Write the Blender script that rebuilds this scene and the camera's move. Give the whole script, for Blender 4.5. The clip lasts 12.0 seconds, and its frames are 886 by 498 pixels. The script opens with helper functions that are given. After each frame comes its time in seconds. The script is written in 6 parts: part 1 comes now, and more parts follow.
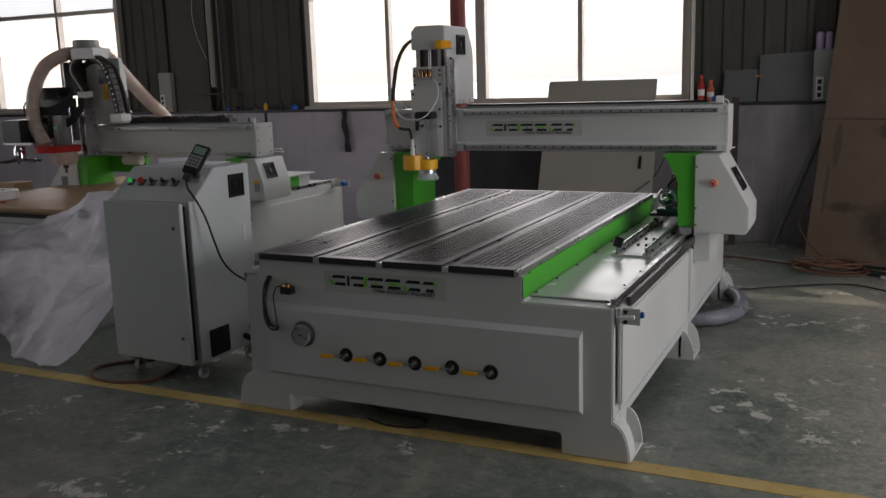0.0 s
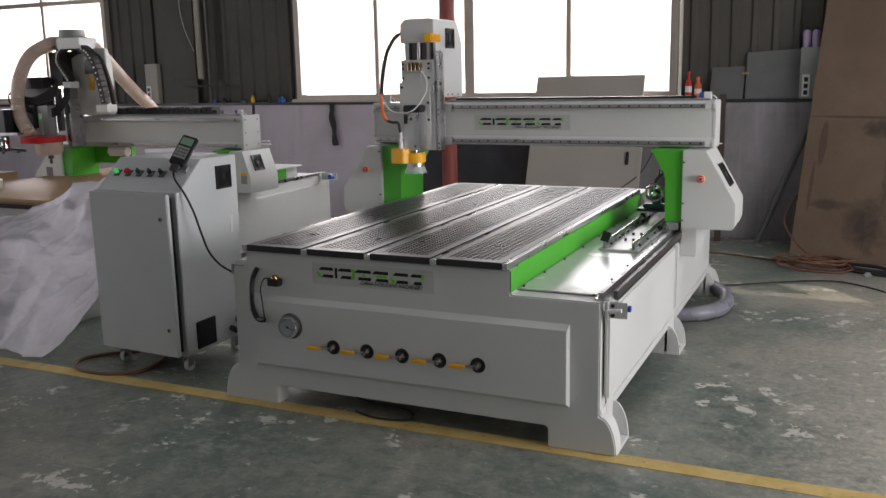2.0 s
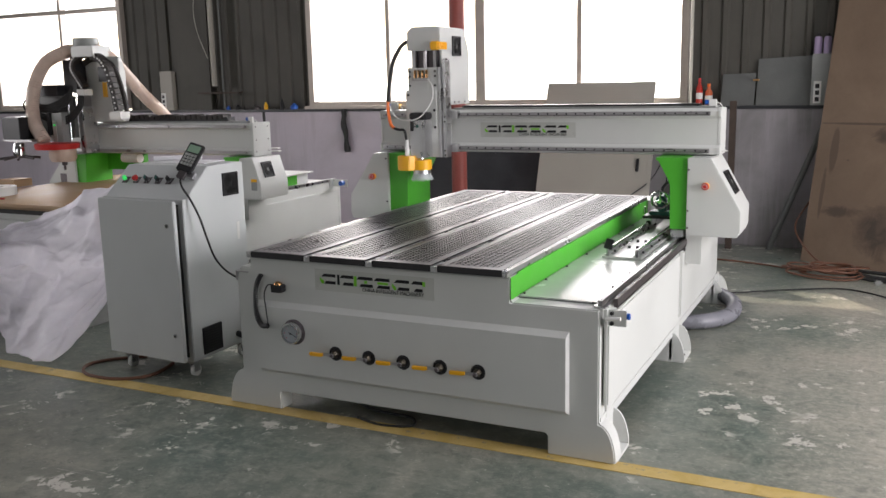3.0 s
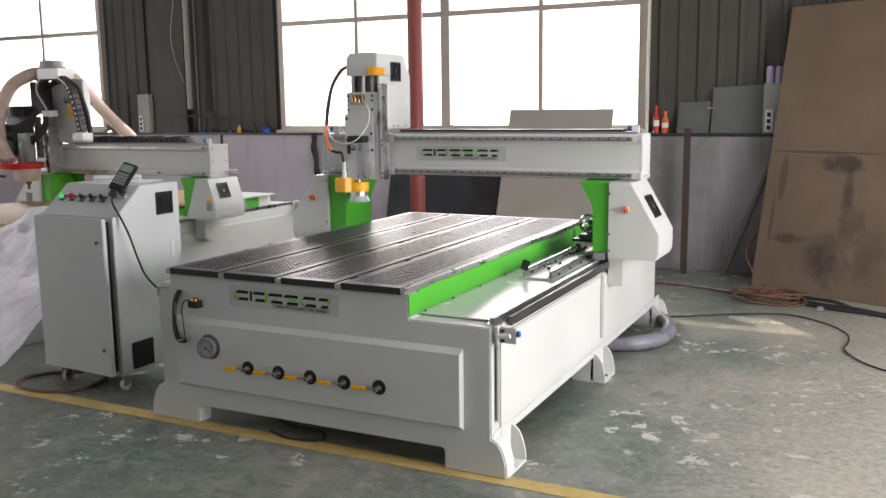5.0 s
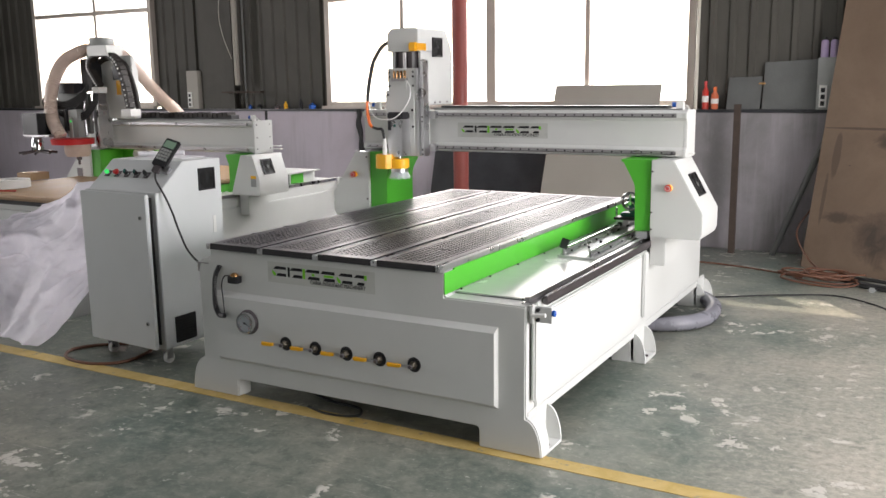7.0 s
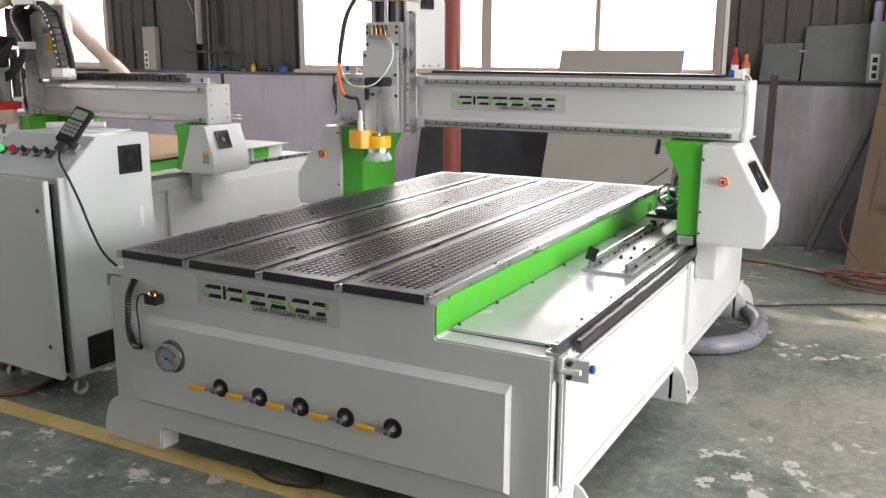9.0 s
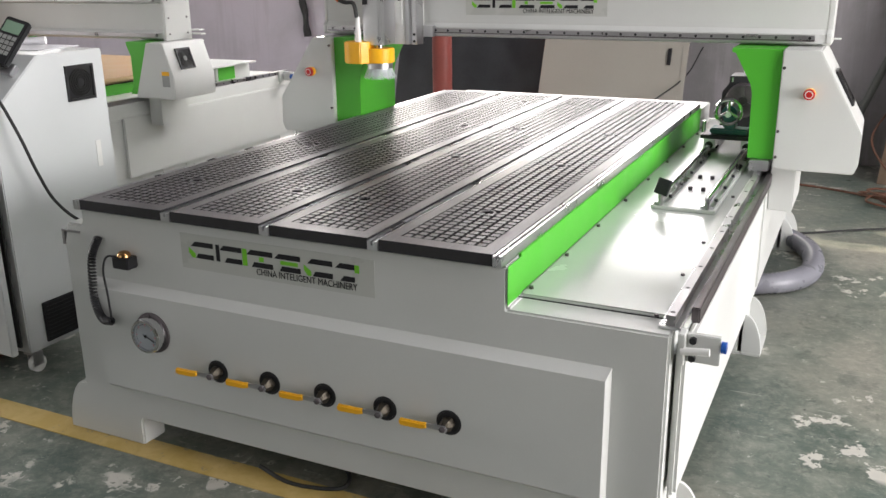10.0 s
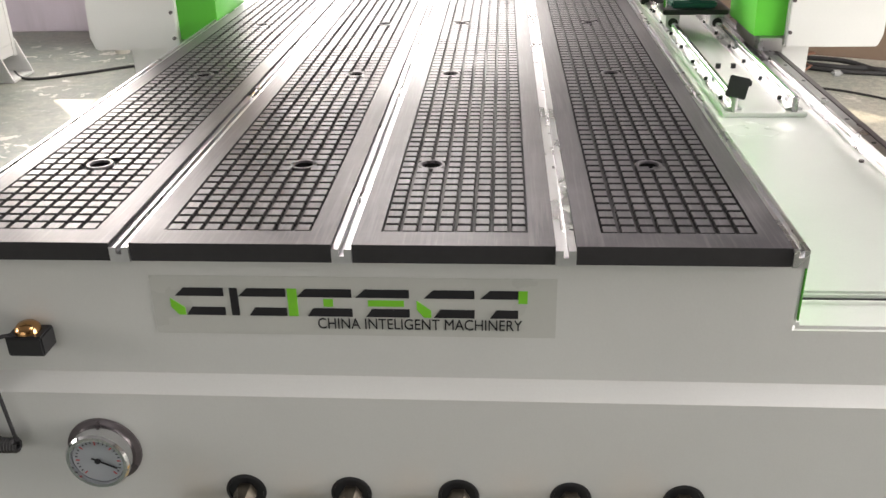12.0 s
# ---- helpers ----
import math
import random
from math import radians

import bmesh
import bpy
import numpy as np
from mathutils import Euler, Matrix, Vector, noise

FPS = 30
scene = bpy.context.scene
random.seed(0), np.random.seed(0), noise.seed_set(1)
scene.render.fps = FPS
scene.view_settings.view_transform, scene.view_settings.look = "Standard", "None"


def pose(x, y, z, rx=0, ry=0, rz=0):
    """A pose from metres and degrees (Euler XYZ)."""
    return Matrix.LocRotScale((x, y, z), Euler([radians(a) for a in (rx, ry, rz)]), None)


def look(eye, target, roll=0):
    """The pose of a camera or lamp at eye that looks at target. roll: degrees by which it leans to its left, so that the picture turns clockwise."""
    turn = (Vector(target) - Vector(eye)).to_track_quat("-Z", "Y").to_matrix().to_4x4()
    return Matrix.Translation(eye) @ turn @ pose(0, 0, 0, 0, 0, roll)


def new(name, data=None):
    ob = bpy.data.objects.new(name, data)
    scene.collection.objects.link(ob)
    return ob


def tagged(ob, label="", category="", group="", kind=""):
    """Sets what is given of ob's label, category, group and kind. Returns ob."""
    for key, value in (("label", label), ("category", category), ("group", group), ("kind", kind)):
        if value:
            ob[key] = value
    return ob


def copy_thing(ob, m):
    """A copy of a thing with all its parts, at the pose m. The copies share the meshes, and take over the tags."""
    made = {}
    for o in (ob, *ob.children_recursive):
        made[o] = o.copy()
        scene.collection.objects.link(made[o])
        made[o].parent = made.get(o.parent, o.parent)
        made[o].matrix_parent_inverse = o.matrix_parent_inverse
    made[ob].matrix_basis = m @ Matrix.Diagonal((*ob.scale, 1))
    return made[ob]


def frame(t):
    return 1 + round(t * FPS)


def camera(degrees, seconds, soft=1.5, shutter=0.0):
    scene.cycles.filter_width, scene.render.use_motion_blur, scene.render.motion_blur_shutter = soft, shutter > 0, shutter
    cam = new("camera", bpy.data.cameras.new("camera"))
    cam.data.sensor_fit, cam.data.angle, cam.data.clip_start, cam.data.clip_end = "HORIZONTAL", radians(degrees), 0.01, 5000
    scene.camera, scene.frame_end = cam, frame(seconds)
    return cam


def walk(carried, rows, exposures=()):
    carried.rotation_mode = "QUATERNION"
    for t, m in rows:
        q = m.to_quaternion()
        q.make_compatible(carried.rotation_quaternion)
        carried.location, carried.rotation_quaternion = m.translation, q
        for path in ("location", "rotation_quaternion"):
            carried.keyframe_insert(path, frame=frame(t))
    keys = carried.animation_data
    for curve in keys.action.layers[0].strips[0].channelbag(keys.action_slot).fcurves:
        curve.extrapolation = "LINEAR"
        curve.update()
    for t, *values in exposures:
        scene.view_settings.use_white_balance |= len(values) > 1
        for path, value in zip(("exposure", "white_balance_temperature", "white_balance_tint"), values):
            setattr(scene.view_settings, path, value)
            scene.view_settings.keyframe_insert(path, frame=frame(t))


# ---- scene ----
cam = camera(52.9, 12.0)
PATH = [
    (0, (0.08, -0.008, 1.655), (-0.77, 1.764, 1.283), -1.8),
    (0.5, (0.079, -0.011, 1.644), (-0.741, 1.773, 1.265), -1.5),
    (1, (0.081, -0.025, 1.65), (-0.747, 1.756, 1.273), -1.4),
    (1.5, (0.075, -0.019, 1.644), (-0.753, 1.761, 1.262), -1.3),
    (2, (0.072, -0.014, 1.644), (-0.749, 1.769, 1.261), -1.2),
    (2.5, (0.089, -0.016, 1.655), (-0.743, 1.763, 1.277), -1.4),
    (4.3, (0.496, 0.078, 1.632), (-0.419, 1.823, 1.287), -0.1),
    (4.5, (0.563, 0.053, 1.629), (-0.34, 1.806, 1.291), -0.3),
    (5, (0.64, 0.105, 1.632), (-0.237, 1.875, 1.32), -0.7),
    (5.5, (0.671, 0.147, 1.635), (-0.239, 1.899, 1.313), -1.2),
    (6, (0.659, 0.147, 1.624), (-0.247, 1.893, 1.26), -1.0),
    (6.5, (0.668, 0.138, 1.625), (-0.24, 1.882, 1.258), -0.9),
    (7, (0.682, 0.156, 1.634), (-0.289, 1.866, 1.271), -0.8),
    (7.2, (0.673, 0.18, 1.625), (-0.329, 1.873, 1.264), -0.7),
    (8.8, (0.158, 1.057, 1.606), (-0.789, 2.766, 1.178), -0.2),
    (9, (0.077, 1.164, 1.598), (-0.854, 2.88, 1.163), 0.2),
    (9.5, (-0.23, 1.433, 1.56), (-1.1, 3.161, 1.051), 0.5),
    (10, (-0.509, 1.648, 1.505), (-1.331, 3.367, 0.896), -0.7),
    (10.5, (-0.828, 1.869, 1.533), (-1.54, 3.642, 0.941), -1.6),
    (11, (-1.234, 1.962, 1.513), (-1.737, 3.792, 0.883), -2.2),
    (11.5, (-1.514, 2.124, 1.463), (-1.855, 3.947, 0.715), -3.0),
    (12, (-1.721, 2.338, 1.415), (-1.85, 4.134, 0.546), -1.3),
]
EXPOSURES = ((0, -1.5, 6380, 12.0), (0.5, -1.55, 6388, 12.0), (1.0, -1.42, 6396, 12.0), (1.5, -1.08, 6404, 12.0), (2.0, -0.55, 6412, 12.0), (2.5, -0.15, 6420, 12.0), (4.3, 0.0, 6500, 11.0), (5.0, 0.05, 6500, 11.0), (6.5, 0.12, 6500, 11.0), (7.2, 0.28, 6500, 11.0), (9.0, 0.3, 6500, 10.0), (9.5, 0.28, 6500, 10.0), (10.5, 0.52, 6580, 10.5), (11.2, 0.68, 6680, 11.0), (12.0, 1.0, 6850, 12.0))
walk(cam, [(t, look(eye, target, roll)) for t, eye, target, roll in PATH], EXPOSURES)

# ---- light ----
def make_world():
    w = bpy.data.worlds.new("sky")
    scene.world = w
    w.use_nodes = True
    nt = w.node_tree
    bg = nt.nodes["Background"]
    sky = nt.nodes.new("ShaderNodeTexSky")
    sky.sky_type, sky.sun_disc = "NISHITA", False
    sky.sun_elevation, sky.sun_rotation = radians(30.6), radians(-39)
    sky.air_density, sky.dust_density = 1.5, 4.0
    nt.links.new(sky.outputs[0], bg.inputs[0])
    bg.inputs[1].default_value = 0.12


make_world()


def sun_lamp():
    d = bpy.data.lights.new("sun", "SUN")
    d.energy, d.angle, d.color = 5.0, radians(0.6), (1.0, 0.86, 0.66)
    ob = new("sun", d)
    ob.matrix_world = look((-6.0, 16.0, 8.0), (-6.0 + 0.81, 16.0 - 1.0, 8.0 - 0.76))


def area_lamp(name, eye, target, w, h, watts, color):
    d = bpy.data.lights.new(name, "AREA")
    d.shape, d.size, d.size_y, d.energy, d.color = "RECTANGLE", w, h, watts, color
    ob = new(name, d)
    ob.matrix_world = look(eye, target)


sun_lamp()
DAY = (1.0, 0.962, 0.965)
area_lamp("window_and_fill_daylight", (-4.2, 9.6, 2.5), (-4.2, 0, 2.5), 5.6, 2.5, 425, DAY)
area_lamp("window_and_fill_daylight", (-10.7, 9.6, 2.5), (-10.7, 0, 2.5), 4.1, 2.5, 320, DAY)
area_lamp("door_daylight", (4.3, 3.7, 1.55), (-5, 3.7, 1.45), 3.8, 3.0, 420, DAY)
# unseen fill from above, added to brighten the floor and ledges on the right
area_lamp("overhead_fill", (2.2, 3.6, 5.7), (2.2, 3.6, 0), 3.0, 3.6, 170, DAY)
# unseen fill from behind, added to lift the front faces
area_lamp("window_and_fill_daylight", (-6.5, -7.6, 2.9), (-6.5, 5, 2.9), 9.0, 2.0, 80, DAY)
# unseen fill from the west, added to brighten the sheet and cabinet
area_lamp("window_and_fill_daylight", (-13.3, 2.0, 2.6), (0, 2.0, 2.0), 5.0, 2.6, 330, DAY)

# ---- materials ----
MATS = {}


def mat(name, color, rough=0.5, metal=0.0, vary=0.12, scale=6.0, fine=90.0, bump=0.06, rvary=0.1, trans=0.0, coat=0.0, ior=1.45, alpha=1.0):
    """A painted, moulded or bare surface: two scales of tone, uneven gloss and fine relief."""
    if name in MATS:
        return MATS[name]
    m = bpy.data.materials.new(name)
    m.use_nodes = True
    nt = m.node_tree
    N, L = nt.nodes, nt.links
    b = N["Principled BSDF"]
    tc = N.new("ShaderNodeTexCoord")
    n1, n2 = N.new("ShaderNodeTexNoise"), N.new("ShaderNodeTexNoise")
    n1.inputs["Scale"].default_value, n1.inputs["Detail"].default_value = scale, 5
    n2.inputs["Scale"].default_value, n2.inputs["Detail"].default_value = fine, 3
    L.new(tc.outputs["Object"], n1.inputs["Vector"])
    L.new(tc.outputs["Object"], n2.inputs["Vector"])
    add = N.new("ShaderNodeMath")
    add.operation = "MULTIPLY_ADD"
    L.new(n2.outputs[0], add.inputs[0])
    add.inputs[1].default_value = 0.4
    L.new(n1.outputs[0], add.inputs[2])
    ramp = N.new("ShaderNodeMapRange")
    ramp.inputs[1].default_value, ramp.inputs[2].default_value = 0.4, 1.0
    ramp.inputs[3].default_value, ramp.inputs[4].default_value = 1 - vary, 1 + vary
    L.new(add.outputs[0], ramp.inputs[0])
    mul = N.new("ShaderNodeVectorMath")
    mul.operation = "SCALE"
    mul.inputs[0].default_value = color
    L.new(ramp.outputs[0], mul.inputs[3])
    L.new(mul.outputs[0], b.inputs["Base Color"])
    rr = N.new("ShaderNodeMapRange")
    rr.inputs[1].default_value, rr.inputs[2].default_value = 0.3, 0.7
    rr.inputs[3].default_value, rr.inputs[4].default_value = max(0.02, rough - rvary), min(1, rough + rvary)
    L.new(n1.outputs[0], rr.inputs[0])
    L.new(rr.outputs[0], b.inputs["Roughness"])
    b.inputs["Metallic"].default_value = metal
    b.inputs["Transmission Weight"].default_value = trans
    b.inputs["Coat Weight"].default_value = coat
    b.inputs["IOR"].default_value = ior
    b.inputs["Alpha"].default_value = alpha
    if bump:
        bp = N.new("ShaderNodeBump")
        bp.inputs["Strength"].default_value, bp.inputs["Distance"].default_value = bump, 0.004
        L.new(n2.outputs[0], bp.inputs["Height"])
        L.new(bp.outputs[0], b.inputs["Normal"])
    MATS[name] = m
    return m


PAINT = mat("light_grey_enamel", (0.60, 0.61, 0.59), 0.38, vary=0.04, scale=3, fine=260, bump=0.05)
PAINT2 = mat("cabinet_grey_enamel", (0.58, 0.60, 0.60), 0.42, vary=0.04, scale=3, fine=260, bump=0.06)
LEDGE = mat("glossy_ledge_enamel", (0.56, 0.585, 0.555), 0.20, vary=0.05, scale=3, fine=260, bump=0.03, rvary=0.08)
GREEN = mat("green_enamel", (0.075, 0.42, 0.03), 0.4, vary=0.06, scale=4, fine=200)
BLACK = mat("black_plastic", (0.018, 0.018, 0.02), 0.42, vary=0.2)
CHAINM = mat("brown_black_chain_plastic", (0.030, 0.025, 0.022), 0.6, vary=0.25, scale=20)
# near-black, almost no gloss: the darkness of a deep bore as colour
HOLEM = mat("painted_bore_dark", (0.004, 0.004, 0.004), 0.95, vary=0.2, ior=1.06, bump=0)
RUBBER = mat("black_rubber", (0.02, 0.02, 0.02), 0.6, vary=0.2)
# darker copy of the bed plastic; the grooves' shade is in its colour
BED = mat("bed_plastic_and_groove_shade", (0.022, 0.021, 0.023), 0.5, vary=0.3, scale=5, fine=60, bump=0.12, rvary=0.1)
ALU = mat("milled_aluminium", (0.62, 0.62, 0.63), 0.32, metal=1.0, vary=0.08, scale=9, fine=150)
STEEL = mat("ground_steel", (0.42, 0.41, 0.42), 0.34, metal=1.0, vary=0.15, scale=8)
CHROME = mat("chrome", (0.62, 0.62, 0.63), 0.12, metal=1.0, vary=0.05, rvary=0.04, bump=0)
DARKSTEEL = mat("oiled_dark_steel", (0.13, 0.115, 0.12), 0.4, metal=0.8, vary=0.25, scale=10)
VALVEB = mat("dull_bronze", (0.10, 0.088, 0.07), 0.45, metal=0.9, vary=0.3, scale=30)
BRASS = mat("brass", (0.5, 0.28, 0.12), 0.3, metal=1.0, vary=0.15)
YELLOW = mat("yellow_plastic", (0.90, 0.46, 0.015), 0.35, vary=0.06)
ORANGE = mat("orange_tape", (0.8, 0.16, 0.02), 0.4, vary=0.06)
RED = mat("red_plastic", (0.5, 0.02, 0.02), 0.35, vary=0.08)
BLUE = mat("blue_plastic", (0.02, 0.10, 0.42), 0.35, vary=0.08)
TEAL = mat("dark_green_casting", (0.01, 0.09, 0.075), 0.4, vary=0.15)
WHITEP = mat("white_plastic", (0.72, 0.72, 0.70), 0.4, vary=0.04)
PAPER = mat("white_sheet", (0.74, 0.73, 0.76), 0.75, vary=0.05, scale=4)
STICKER = mat("grey_sticker", (0.50, 0.51, 0.48), 0.28, vary=0.03)
INK = mat("black_ink", (0.010, 0.010, 0.012), 0.75, vary=0.1)
INKG = mat("green_ink", (0.18, 0.55, 0.03), 0.4, vary=0.05)
BRISTLE = mat("clear_bristle", (0.62, 0.66, 0.68), 0.35, vary=0.12, scale=60, alpha=0.75)
MDF = mat("mdf_sheet", (0.42, 0.28, 0.16), 0.6, vary=0.08, scale=3, fine=180)
CARD = mat("brown_cardboard", (0.36, 0.24, 0.14), 0.7, vary=0.12, scale=5)
HOSEC = mat("cream_hose_plastic", (0.58, 0.46, 0.39), 0.38, vary=0.10, scale=12)
HOSEG = mat("grey_hose_plastic", (0.20, 0.20, 0.225), 0.3, vary=0.10, scale=12)
REDOX = mat("red_oxide_paint", (0.24, 0.055, 0.045), 0.5, vary=0.14, scale=5)
DARKBOARD = mat("black_sheet_metal", (0.025, 0.026, 0.030), 0.38, vary=0.4, scale=4)
PANEL = mat("dull_cream_panel", (0.33, 0.31, 0.275), 0.5, vary=0.06, scale=2)
PALEB = mat("pale_panel", (0.55, 0.53, 0.46), 0.5, vary=0.05, scale=2)
FRAME = mat("bare_window_aluminium", (0.40, 0.36, 0.32), 0.5, metal=0.35, vary=0.12)
RUSTY = mat("rusty_brown_steel", (0.062, 0.044, 0.035), 0.65, metal=0.1, vary=0.3, scale=14)
GALV = mat("grey_sheet", (0.30, 0.31, 0.30), 0.5, metal=0.2, vary=0.14, scale=5)
OFFCUT = mat("dull_grey_sheet", (0.13, 0.135, 0.13), 0.5, metal=0.2, vary=0.16, scale=5)
SCREEN = mat("lcd_green", (0.20, 0.30, 0.22), 0.2, vary=0.05)
DIAL = mat("dial_white", (0.40, 0.43, 0.46), 0.4, vary=0.03)
CEILM = mat("ceiling_sheet", (0.20, 0.205, 0.21), 0.55, vary=0.12, scale=2)
ORANGEHOSE = mat("orange_air_hose", (0.14, 0.062, 0.037), 0.5, vary=0.12)
GLASS = mat("window_glass", (0.9, 0.95, 0.95), 0.05, trans=1.0, vary=0.02, rvary=0.03, bump=0, ior=1.02, alpha=0.15)
BOTTLE_R = mat("red_bottle", (0.5, 0.04, 0.03), 0.3, vary=0.1)
BOTTLE_O = mat("orange_bottle", (0.6, 0.14, 0.06), 0.35, vary=0.1)
LILAC = mat("lilac_can", (0.45, 0.36, 0.55), 0.3, vary=0.1)


def led(name, color, power):
    m = bpy.data.materials.new(name)
    m.use_nodes = True
    b = m.node_tree.nodes["Principled BSDF"]
    b.inputs["Base Color"].default_value = (*color, 1)
    b.inputs["Emission Color"].default_value = (*color, 1)
    b.inputs["Emission Strength"].default_value = power
    return m


GREENLED = led("lit_green_lamp", (0.05, 0.8, 0.15), 0.6)


def nodes_of(name):
    m = bpy.data.materials.new(name)
    m.use_nodes = True
    nt = m.node_tree
    return m, nt.nodes, nt.links, nt.nodes["Principled BSDF"]


def noise_node(N, L, vec, scale, detail=6, rough=0.6, dist=0.0):
    n = N.new("ShaderNodeTexNoise")
    n.inputs["Scale"].default_value, n.inputs["Detail"].default_value = scale, detail
    n.inputs["Roughness"].default_value, n.inputs["Distortion"].default_value = rough, dist
    L.new(vec, n.inputs["Vector"])
    return n.outputs[0]


def step(N, L, v, lo, hi, a=0.0, b=1.0):
    r = N.new("ShaderNodeMapRange")
    r.inputs[1].default_value, r.inputs[2].default_value = lo, hi
    r.inputs[3].default_value, r.inputs[4].default_value = a, b
    L.new(v, r.inputs[0])
    return r.outputs[0]


def blend(N, L, fac, a, b):
    x = N.new("ShaderNodeMix")
    x.data_type = "RGBA"
    for i, v in ((0, fac), (6, a), (7, b)):
        if isinstance(v, (tuple, float)):
            x.inputs[i].default_value = (*v, 1) if isinstance(v, tuple) else v
        else:
            L.new(v, x.inputs[i])
    return x.outputs[2]


def times(N, L, a, b):
    x = N.new("ShaderNodeMath")
    x.operation = "MULTIPLY"
    for i, v in ((0, a), (1, b)):
        if isinstance(v, float):
            x.inputs[i].default_value = v
        else:
            L.new(v, x.inputs[i])
    return x.outputs[0]


def floor_material():
    """Worn green floor paint over concrete: broad fading, flaked patches, dust and scratches."""
    m, N, L, b = nodes_of("worn_green_floor_paint")
    v = N.new("ShaderNodeNewGeometry").outputs["Position"]
    broad = noise_node(N, L, v, 0.7, 5)
    mid = noise_node(N, L, v, 6.5, 12, 0.76, 0.3)
    fine = noise_node(N, L, v, 45.0, 4)
    green = blend(N, L, step(N, L, mid, 0.38, 0.62), (0.072, 0.112, 0.096), (0.185, 0.215, 0.183))
    dusty = blend(N, L, times(N, L, step(N, L, broad, 0.38, 0.62), 0.75), green, (0.325, 0.305, 0.255))
    grit = noise_node(N, L, v, 24.0, 9, 0.8, 0.2)
    dusty = blend(N, L, times(N, L, step(N, L, grit, 0.50, 0.60), 0.5), dusty, (0.36, 0.355, 0.305))
    dark = blend(N, L, times(N, L, step(N, L, noise_node(N, L, v, 7.5, 12, 0.82, 0.3), 0.53, 0.58), 0.4), dusty, (0.042, 0.062, 0.055))
    sm = N.new("ShaderNodeMapping")
    sm.inputs["Scale"].default_value, sm.inputs["Rotation"].default_value = (2.2, 9.0, 1.0), (0, 0, 0.35)
    L.new(v, sm.inputs["Vector"])
    streak = noise_node(N, L, sm.outputs[0], 2.2, 8, 0.7, 0.5)
    dark = blend(N, L, times(N, L, step(N, L, streak, 0.55, 0.68), 0.35), dark, (0.30, 0.285, 0.24))
    # walkway east: pale wear and painted light; in front: whole paint and painted shade
    sep = N.new("ShaderNodeSeparateXYZ")
    L.new(v, sep.inputs[0])
    eastward = N.new("ShaderNodeMath")
    eastward.operation = "MULTIPLY_ADD"
    L.new(broad, eastward.inputs[0])
    eastward.inputs[1].default_value = 2.2
    L.new(sep.outputs["X"], eastward.inputs[2])
    kept_shaded = step(N, L, eastward.outputs[0], 1.2, 0.0)
    cover = step(N, L, mid, 0.60, 0.46, 0.1, 0.9)
    dark = blend(N, L, times(N, L, times(N, L, kept_shaded, cover), 0.42), dark, (0.044, 0.072, 0.061))
    worn_lit = step(N, L, eastward.outputs[0], 0.6, 1.7)
    dark = blend(N, L, times(N, L, times(N, L, worn_lit, step(N, L, grit, 0.34, 0.58)), 0.75), dark, (0.50, 0.465, 0.395))
    zone = step(N, L, noise_node(N, L, v, 1.5, 4, 0.6), 0.525, 0.56)
    chip = step(N, L, noise_node(N, L, v, 7.0, 14, 0.70, 0.15), 0.558, 0.563)
    chips = times(N, L, chip, zone)
    base = blend(N, L, times(N, L, chips, 0.92), dark, (0.56, 0.54, 0.49))
    speck = step(N, L, noise_node(N, L, v, 20.0, 9, 0.76), 0.630, 0.638)
    base = blend(N, L, times(N, L, speck, 0.8), base, (0.52, 0.51, 0.455))
    for turn, lo in ((0.5, 0.665), (-0.35, 0.675)):
        sc = N.new("ShaderNodeMapping")
        sc.inputs["Scale"].default_value, sc.inputs["Rotation"].default_value = (4.0, 62.0, 1.0), (0, 0, turn)
        L.new(v, sc.inputs["Vector"])
        base = blend(N, L, times(N, L, step(N, L, noise_node(N, L, sc.outputs[0], 1.0, 5, 0.62, 0.4), lo, lo + 0.02), 0.55), base, (0.46, 0.45, 0.40))
    scuff = step(N, L, noise_node(N, L, v, 30.0, 6, 0.75), 0.36, 0.33)
    base = blend(N, L, times(N, L, scuff, 0.6), base, (0.03, 0.042, 0.038))
    L.new(base, b.inputs["Base Color"])
    L.new(step(N, L, mid, 0.3, 0.7, 0.26, 0.52), b.inputs["Roughness"])
    bp = N.new("ShaderNodeBump")
    bp.inputs["Strength"].default_value, bp.inputs["Distance"].default_value = 0.25, 0.003
    h = N.new("ShaderNodeMath")
    h.operation = "SUBTRACT"
    L.new(fine, h.inputs[0])
    L.new(chips, h.inputs[1])
    L.new(h.outputs[0], bp.inputs["Height"])
    L.new(bp.outputs[0], b.inputs["Normal"])
    return m


def line_material():
    m, N, L, b = nodes_of("worn_yellow_line_paint")
    v = N.new("ShaderNodeNewGeometry").outputs["Position"]
    mid = noise_node(N, L, v, 7.0, 8, 0.65, 0.5)
    y = blend(N, L, step(N, L, mid, 0.4, 0.62), (0.48, 0.34, 0.10), (0.58, 0.43, 0.17))
    worn = step(N, L, noise_node(N, L, v, 16.0, 8, 0.7, 0.4), 0.60, 0.64)
    L.new(blend(N, L, times(N, L, worn, 0.7), y, (0.22, 0.22, 0.18)), b.inputs["Base Color"])
    b.inputs["Roughness"].default_value = 0.55
    return m


